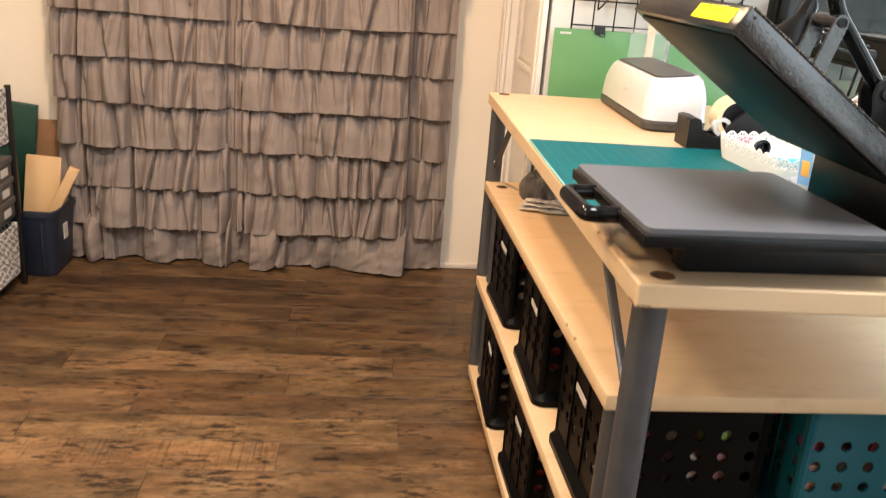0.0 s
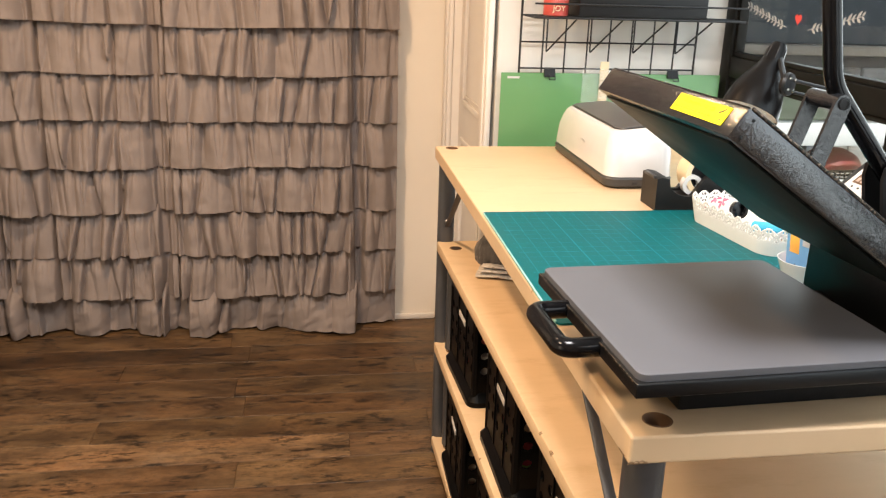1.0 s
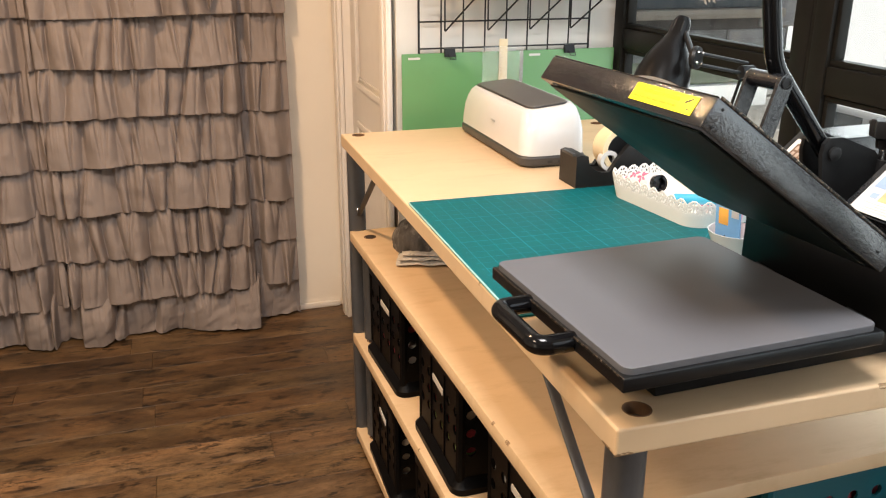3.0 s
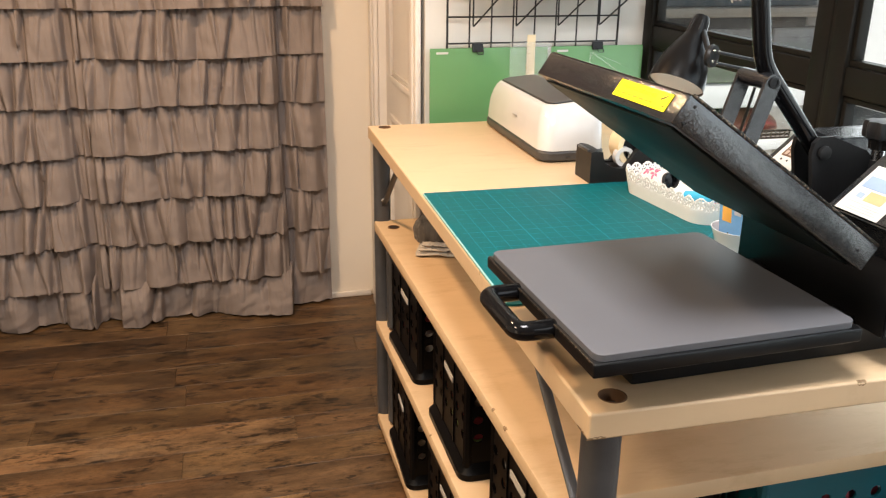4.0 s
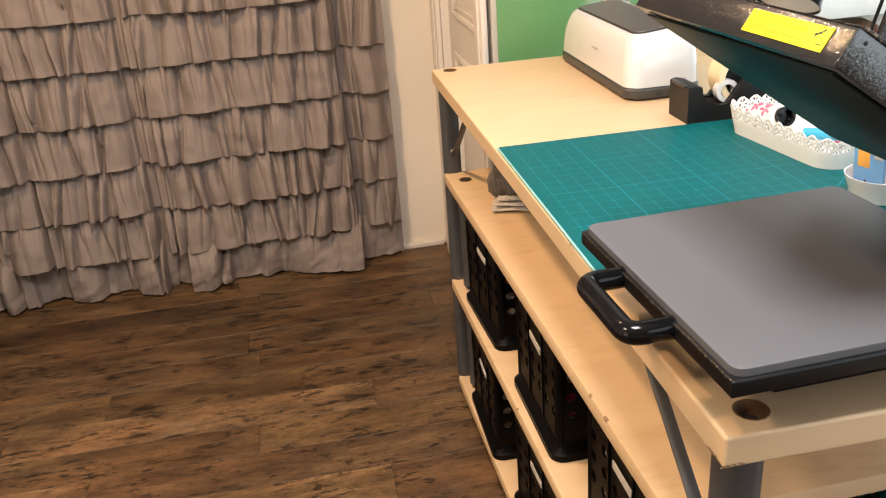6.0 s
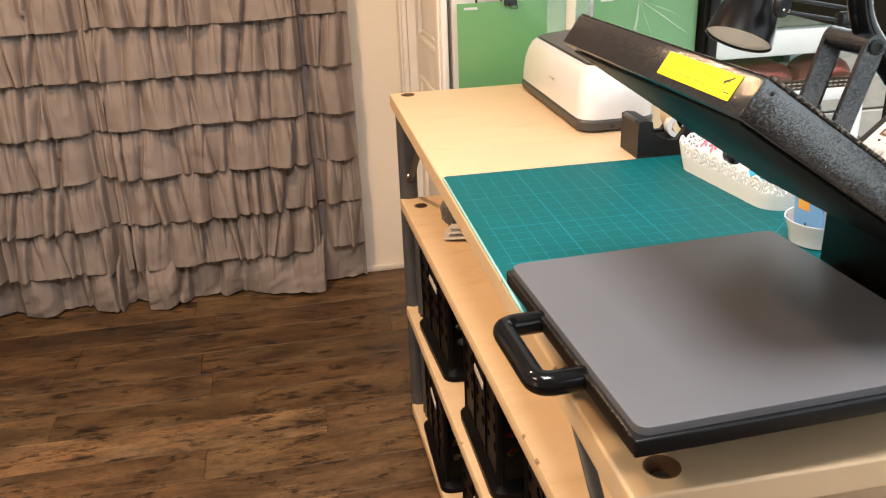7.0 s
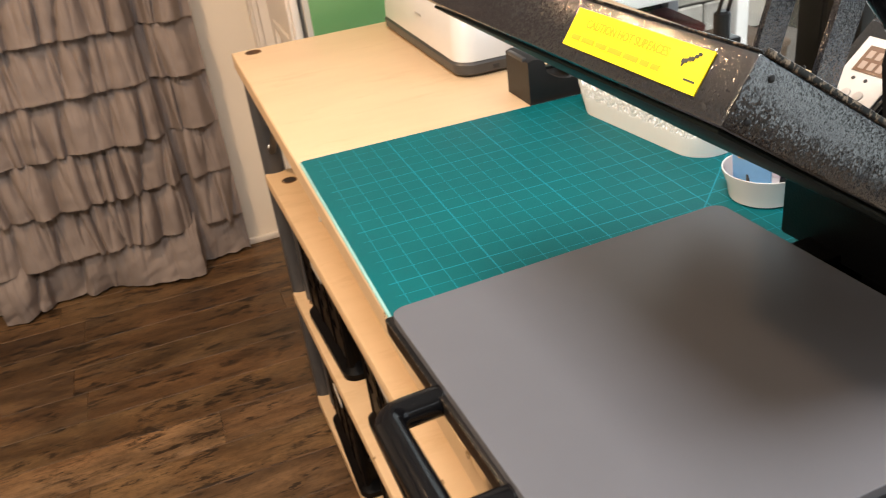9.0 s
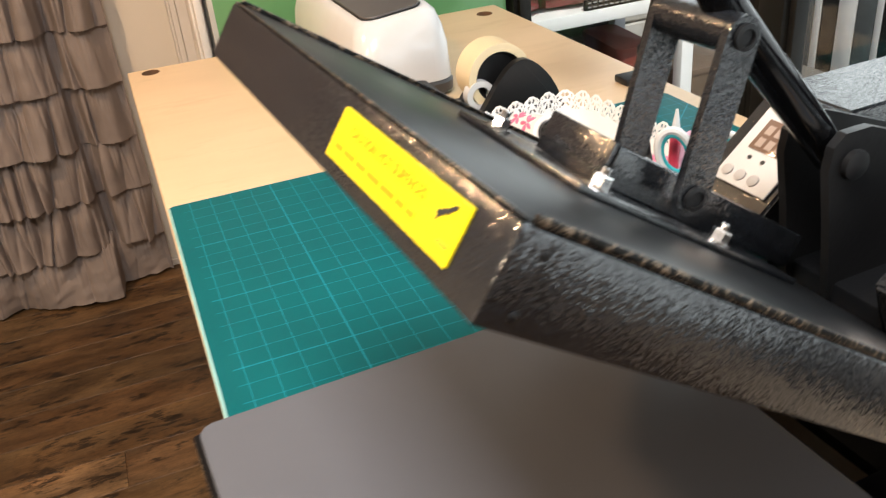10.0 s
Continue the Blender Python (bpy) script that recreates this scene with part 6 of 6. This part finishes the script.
def build_cloth_pile():
    """A soft knit hat and a folded printed cloth lying on the upper shelf."""
    k = surface("grey_knit", [(0.030, 0.027, 0.026), (0.15, 0.137, 0.128)], scale=26.0, stretch=(1, 1, 0.35), rough=(0.85, 0.95), bump=1.0, bump_scale=260.0, spots=(0.26, 0.24, 0.225), spot_scale=40.0, distance=0.003)
    bm = bmesh.new()
    bmesh.ops.create_icosphere(bm, subdivisions=5, radius=1)
    for v in bm.verts:
        c = v.co.copy()
        a = math.atan2(c.y, c.x)
        r = 1 + 0.16 * noise.noise(c * 1.6) + 0.07 * abs(noise.noise(c * 4.1 + Vector((3, 1, 7)))) + 0.030 * math.sin(22 * a) * max(0.0, 1 - abs(c.z))
        v.co = (c.x * 0.072 * r, c.y * 0.066 * r, max(0.0, 0.040 + c.z * (0.072 if c.z > 0 else 0.046) * r))
    ob = finish("knit_hat", bm, k, 60)
    ob.location = (1.305, 3.192, 0.6605)
    tagged(ob, "soft dark grey knit hat lying on the shelf", "hat")
    pale = surface("pale_printed_cloth", [(0.46, 0.43, 0.40), (0.56, 0.53, 0.50)], scale=9.0, rough=(0.8, 0.95), bump=0.5, bump_scale=300.0, spots=(0.085, 0.078, 0.073), spot_scale=24.0)
    cloth = thing("folded_cloth", "pale grey printed cloth folded in soft layers on the shelf", "cloth", pose(1.300, 3.150, 0.6605, 0, 0, -18))
    for i, (hx, hy, z, th) in enumerate(((0.072, 0.046, 0.0, 0.010), (0.066, 0.042, 0.0102, 0.010), (0.058, 0.040, 0.0205, 0.012))):
        bm = bmesh.new()
        cols, rows = 26, 16
        lower, upper = [], []
        for lv, out in ((0, lower), (1, upper)):
            for j in range(rows + 1):
                line = []
                for q in range(cols + 1):
                    u, v = 2 * q / cols - 1, 2 * j / rows - 1
                    edge = max(abs(u) ** 6, abs(v) ** 6)
                    z0 = z + 0.003 * noise.noise((u * 2.1, v * 1.7, i * 3.0)) + 0.0015 * noise.noise((u * 6, v * 5, i + 9.0)) + 0.002
                    x = u * hx * (1 + 0.10 * noise.noise((v * 2.4, i * 5.0, 1.0)))
                    y = v * hy * (1 + 0.14 * noise.noise((u * 2.0, i * 4.0, 6.0)))
                    line.append(bm.verts.new((x, y, max(0.0003, z0 + (th * (1 - 0.45 * edge) if lv else th * 0.45 * edge)))))
                out.append(line)
        for j in range(rows):
            for q in range(cols):
                bm.faces.new((lower[j][q], lower[j + 1][q], lower[j + 1][q + 1], lower[j][q + 1]))
                bm.faces.new((upper[j][q], upper[j][q + 1], upper[j + 1][q + 1], upper[j + 1][q]))
        for j in range(rows):
            for q in (0, cols):
                bm.faces.new((lower[j][q], upper[j][q], upper[j + 1][q], lower[j + 1][q]))
        for q in range(cols):
            for j in (0, rows):
                bm.faces.new((lower[j][q], lower[j][q + 1], upper[j][q + 1], upper[j][q]))
        part("cloth_layer", bm, pale, cloth, smooth=60)
    box_part("red_patch", (0.004, 0.030, -0.016, 0.010, 0.0335, 0.0375), plain("red_stitching", (0.55, 0.05, 0.035), rough=0.7), cloth, bevel=0.0015, label="small red patch")


# ---------------------------------------------------------------- the far corner
def build_corner():
    navy = plain("navy_tote_plastic", (0.012, 0.018, 0.035), rough=0.4, vary=0.1)
    t = thing("tote_bin", "dark navy plastic tote bin on the floor", "tote", pose(-0.530, 4.285, 0))
    def lp(f, z):
        return [(x * f, y * f, z) for x, y in round_rect(-0.19, 0.19, -0.125, 0.125, 0.04, 5)]
    bm = bmesh.new()
    add_loft(bm, [lp(0.88, 0.0), lp(0.90, 0.004), lp(0.98, 0.235), lp(1.03, 0.237), lp(1.04, 0.262), lp(1.02, 0.266), lp(0.955, 0.262), lp(0.95, 0.236), lp(0.87, 0.012)])
    part("bin_wall", bm, navy, t)
    for k in range(4):
        x = -0.135 + 0.09 * k
        box_part("rib", (x - 0.006, x + 0.006, -0.1245, -0.108, 0.03, 0.215), navy, t, bevel=0.002)
    box_part("bin_label", (0.184, 0.1885, -0.035, 0.005, 0.13, 0.19), M_LABEL, t, label="pale torn label")
    foam, kraft, dgreen = plain("tan_foam_board", (0.62, 0.42, 0.22), rough=0.7, vary=0.05), plain("brown_cardboard", (0.26, 0.14, 0.07), rough=0.8), plain("dark_green_board", (0.010, 0.050, 0.035), rough=0.4)
    for nm, lab, cat, mt, w, hgt, th, m in (("foam_board", "tan foam board standing in the tote", "board", foam, 0.125, 0.335, 0.02, pose(-0.440, 4.255, 0.115, -6, 6, 10)),
                                            ("wood_strip", "slim tan wooden strip leaning in the tote", "wood strip", foam, 0.038, 0.235, 0.030, pose(-0.393, 4.235, 0.205, 0, 27, 10)),
                                            ("cardboard_sheet", "brown cardboard sheet behind the tote", "cardboard", kraft, 0.20, 0.50, 0.008, pose(-0.452, 4.43, 0.055, -3, 0, 0)),
                                            ("green_board", "dark green board leaning behind the tote", "board", dgreen, 0.22, 0.60, 0.03, pose(-0.640, 4.40, 0.03, -2, 6, 0))):
        bm = bmesh.new()
        add_box(bm, -w / 2, w / 2, -th / 2, th / 2, 0, hgt, bevel=0.004)
        ob = finish(nm, bm, mt)
        ob.matrix_world = m
        tagged(ob, lab, cat)
    # black shelf rack with fabric bins and shoe boxes
    rk = thing("storage_rack", "black metal shelf rack against the wall", "rack")
    for x, y in ((-0.444, 4.092), (-0.444, 3.74), (-1.15, 4.092), (-1.15, 3.74)):
        box_part("post", (x - 0.009, x + 0.009, y - 0.009, y + 0.009, 0, 0.745), M_WIRE, rk, bevel=0.002)
    for z in (0.055, 0.275, 0.545):
        box_part("shelf", (-1.160, -0.454, 3.73, 4.082, z - 0.012, z), M_WIRE, rk, bevel=0.002)
    leaf = leaf_cloth()
    for z in (0.056, 0.546):
        f = thing("fabric_bin", "fabric bin with a grey and white leaf print", "fabric bin", pose(-0.586, 3.930, z + 0.0005), group="printed fabric bins")
        bm = bmesh.new()
        add_loft(bm, [[(x, y, 0) for x, y in round_rect(-0.14, 0.14, -0.15, 0.15, 0.012, 3)], [(x * 1.02, y * 1.02, 0.19) for x, y in round_rect(-0.14, 0.14, -0.15, 0.15, 0.012, 3)],
                      [(x * 0.98, y * 0.98, 0.19) for x, y in round_rect(-0.14, 0.14, -0.15, 0.15, 0.012, 3)], [(x * 0.97, y * 0.97, 0.02) for x, y in round_rect(-0.14, 0.14, -0.15, 0.15, 0.012, 3)]])
        part("bin_cloth", bm, leaf, f)
    grey = plain("grey_card_box", (0.085, 0.080, 0.075), rough=0.6)
    for k in range(3):
        sb = thing("shoe_box", "grey card box with a white label on the rack", "box", pose(-0.588, 3.920, 0.2755 + 0.0735 * k), group="grey boxes on the rack")
        box_part("box_body", (-0.14, 0.14, -0.155, 0.155, 0.0, 0.050), grey, sb, bevel=0.002)
        box_part("box_lid", (-0.144, 0.144, -0.159, 0.159, 0.0505, 0.0725), grey, sb, bevel=0.002)
        box_part("label_card", (0.1405, 0.1418, 0.06, 0.12, 0.012, 0.040), M_LABEL, sb)


def leaf_cloth():
    m = plain("leaf_print_cloth", (0.74, 0.72, 0.69), rough=0.8)
    nt = m.node_tree
    n = nt.nodes
    b = n["Principled BSDF"]
    base = b.inputs["Base Color"].links[0].from_socket
    tc, mp, v = n.new("ShaderNodeTexCoord"), n.new("ShaderNodeMapping"), n.new("ShaderNodeTexVoronoi")
    mp.inputs["Scale"].default_value, mp.inputs["Rotation"].default_value = (13, 17, 10), (0.4, 0.5, 0.3)
    v.feature = "DISTANCE_TO_EDGE"
    v.inputs["Randomness"].default_value = 0.35
    link(nt, tc.outputs["Object"], mp.inputs[0])
    link(nt, mp.outputs[0], v.inputs["Vector"])
    gt = n.new("ShaderNodeMath")
    gt.operation = "GREATER_THAN"
    gt.inputs[1].default_value = 0.13
    link(nt, v.outputs["Distance"], gt.inputs[0])
    mx = n.new("ShaderNodeMix")
    mx.data_type = "RGBA"
    link(nt, gt.outputs[0], mx.inputs["Factor"])
    link(nt, base, mx.inputs["A"])
    mx.inputs["B"].default_value = (0.10, 0.09, 0.085, 1)
    link(nt, mx.outputs["Result"], b.inputs["Base Color"])
    return m


def build_ceiling_lamps():
    # unseen lamp plates; the third only goes with the added west fill
    for x, y in ((0.38, 3.15), (0.98, 1.80), (-0.35, 1.90)):
        c = thing("ceiling_lamp", "round flush white ceiling lamp added out of view over the work room", "ceiling lamp", pose(x, y, 2.44))
        bm = bmesh.new()
        add_lathe(bm, [(0.19, -0.001), (0.19, -0.02), (0.17, -0.03), (0.05, -0.032)], 32)
        part("lamp_plate", bm, M_WHITE, c)


# ---------------------------------------------------------------- floor planks
def build_floor():
    f = thing("floor", "dark brown wood look vinyl plank floor", "floor", kind="structure")
    box_part("underlay", (-1.8, 2.1, -1.8, 4.6, -0.07, -0.0065), M_UNDER, f)
    w, ln = 0.1335, 1.020
    made = {}

    def plank_mesh(length):
        key = round(length, 3)
        if key not in made:
            bm = bmesh.new()
            add_box(bm, -length / 2 + 0.0004, length / 2 - 0.0004, -w / 2 + 0.0003, w / 2 - 0.0003, -0.006, 0.0, bevel=0.0005, segs=1)
            made[key] = part("plank", bm, M_PLANK, f, smooth=0)
            return made[key]
        ob = new("plank", made[key].data)
        ob.parent = f
        return ob

    rng = random.Random(21)
    # end joints of the rows that lie open to view, and the planks of a paler or darker tone there
    joints = {5: 0.587, 4: 0.163, 3: 0.560, 2: 0.598, 1: 0.163, 0: 0.927, -1: 0.603, -2: 0.176, -3: 0.935, -4: 0.614, -5: 0.30}
    # rows 1 to 5 also carry the weaker light by the curtains
    tones = {(0, -0.093): 1.42, (-1, -0.417): 0.95, (-1, 0.603): 1.02, (-2, -0.844): 1.38, (-2, 0.176): 0.95, (-3, -0.085): 1.48, (-3, 0.935): 1.05, (-4, -0.406): 1.60,
             (-4, 0.614): 1.10, (-5, -0.72): 1.02, (-5, 0.30): 1.25, (0, -1.113): 0.72, (5, -0.433): 0.66, (1, 0.163): 0.84, (0, 0.927): 0.90, (2, -0.422): 0.84, (2, 0.598): 0.86, (3, -0.460): 0.80, (3, 0.560): 0.74, (4, -0.857): 0.86, (4, 0.163): 0.74, (5, 0.587): 0.78, (1, -0.857): 0.98}
    for row in range(-40, 8):
        y = 3.568 - w / 2 + w * row
        if y < -1.75 or y > 4.46:
            continue
        edge = 1.40 if y > 3.60 else 2.02
        x = joints.get(row, rng.uniform(0, ln)) - 3 * ln
        while x < edge:
            a, b = max(x, -1.72), min(x + ln, edge)
            if b - a > 0.03:
                ob = plank_mesh(b - a)
                ob.location = ((a + b) / 2, y, 0)
                tone = rng.choice((0.78, 0.86, 0.95, 1.0, 1.06, 1.15, 1.40))
                tone = tones.get((row, round(x, 3)), tone)
                ob.color = (tone, tone * rng.uniform(0.97, 1.02) * (1.02 if tone > 1.4 else 1.0), tone * rng.uniform(0.94, 1.03) * (1.06 if tone > 1.4 else 1.0), 0.8 if tone == 1.60 else (0.15 if tone > 1.38 else 0.0))
                if rng.random() < 0.5:
                    ob.rotation_euler = (0, 0, math.pi)
            x += ln


build_room()
build_door()
build_windows()
build_outside()
build_decal()
build_curtain(-0.392, 0.318, 5,
              [(-0.392, 0.030), (-0.345, 0.050), (-0.300, 0.046), (-0.288, 0.012), (-0.278, 0.050), (-0.20, 0.066), (-0.118, 0.056), (-0.105, 0.026), (-0.092, 0.060), (0.04, 0.070),
               (0.135, 0.062), (0.148, 0.040), (0.160, 0.066), (0.235, 0.064), (0.258, 0.046), (0.268, 0.008), (0.288, 0.010), (0.300, 0.034), (0.318, 0.030)],
              [(-0.392, 0.045), (-0.31, 0.060), (-0.27, 0.085), (-0.195, 0.064), (-0.182, 0.018), (-0.10, 0.024), (-0.07, 0.060), (0.02, 0.082), (0.065, 0.056), (0.12, 0.012), (0.14, 0.050), (0.17, 0.078), (0.258, 0.104), (0.272, 0.020), (0.318, 0.030)])
build_curtain(0.314, 1.145, 8,
              [(0.314, 0.020), (0.330, 0.050), (0.40, 0.064), (0.62, 0.072), (0.80, 0.066), (0.955, 0.062), (0.972, 0.040), (0.982, 0.004), (1.002, 0.006), (1.022, 0.040), (1.09, 0.046), (1.145, 0.020)],
              [(0.314, 0.016), (0.340, 0.034), (0.356, 0.105), (0.455, 0.108), (0.488, 0.070), (0.505, 0.046), (0.56, 0.056), (0.62, 0.060), (0.70, 0.044), (0.735, 0.060), (0.81, 0.106), (0.896, 0.142), (0.980, 0.126), (0.993, 0.030), (1.06, 0.030), (1.145, 0.016)])
build_bench()
build_press()
build_mat()
build_cutter()
build_tape_dispenser()
build_basket()
build_lamp()
build_grid()
build_cloth_pile()
build_crates()
build_corner()
build_ceiling_lamps()
build_floor()
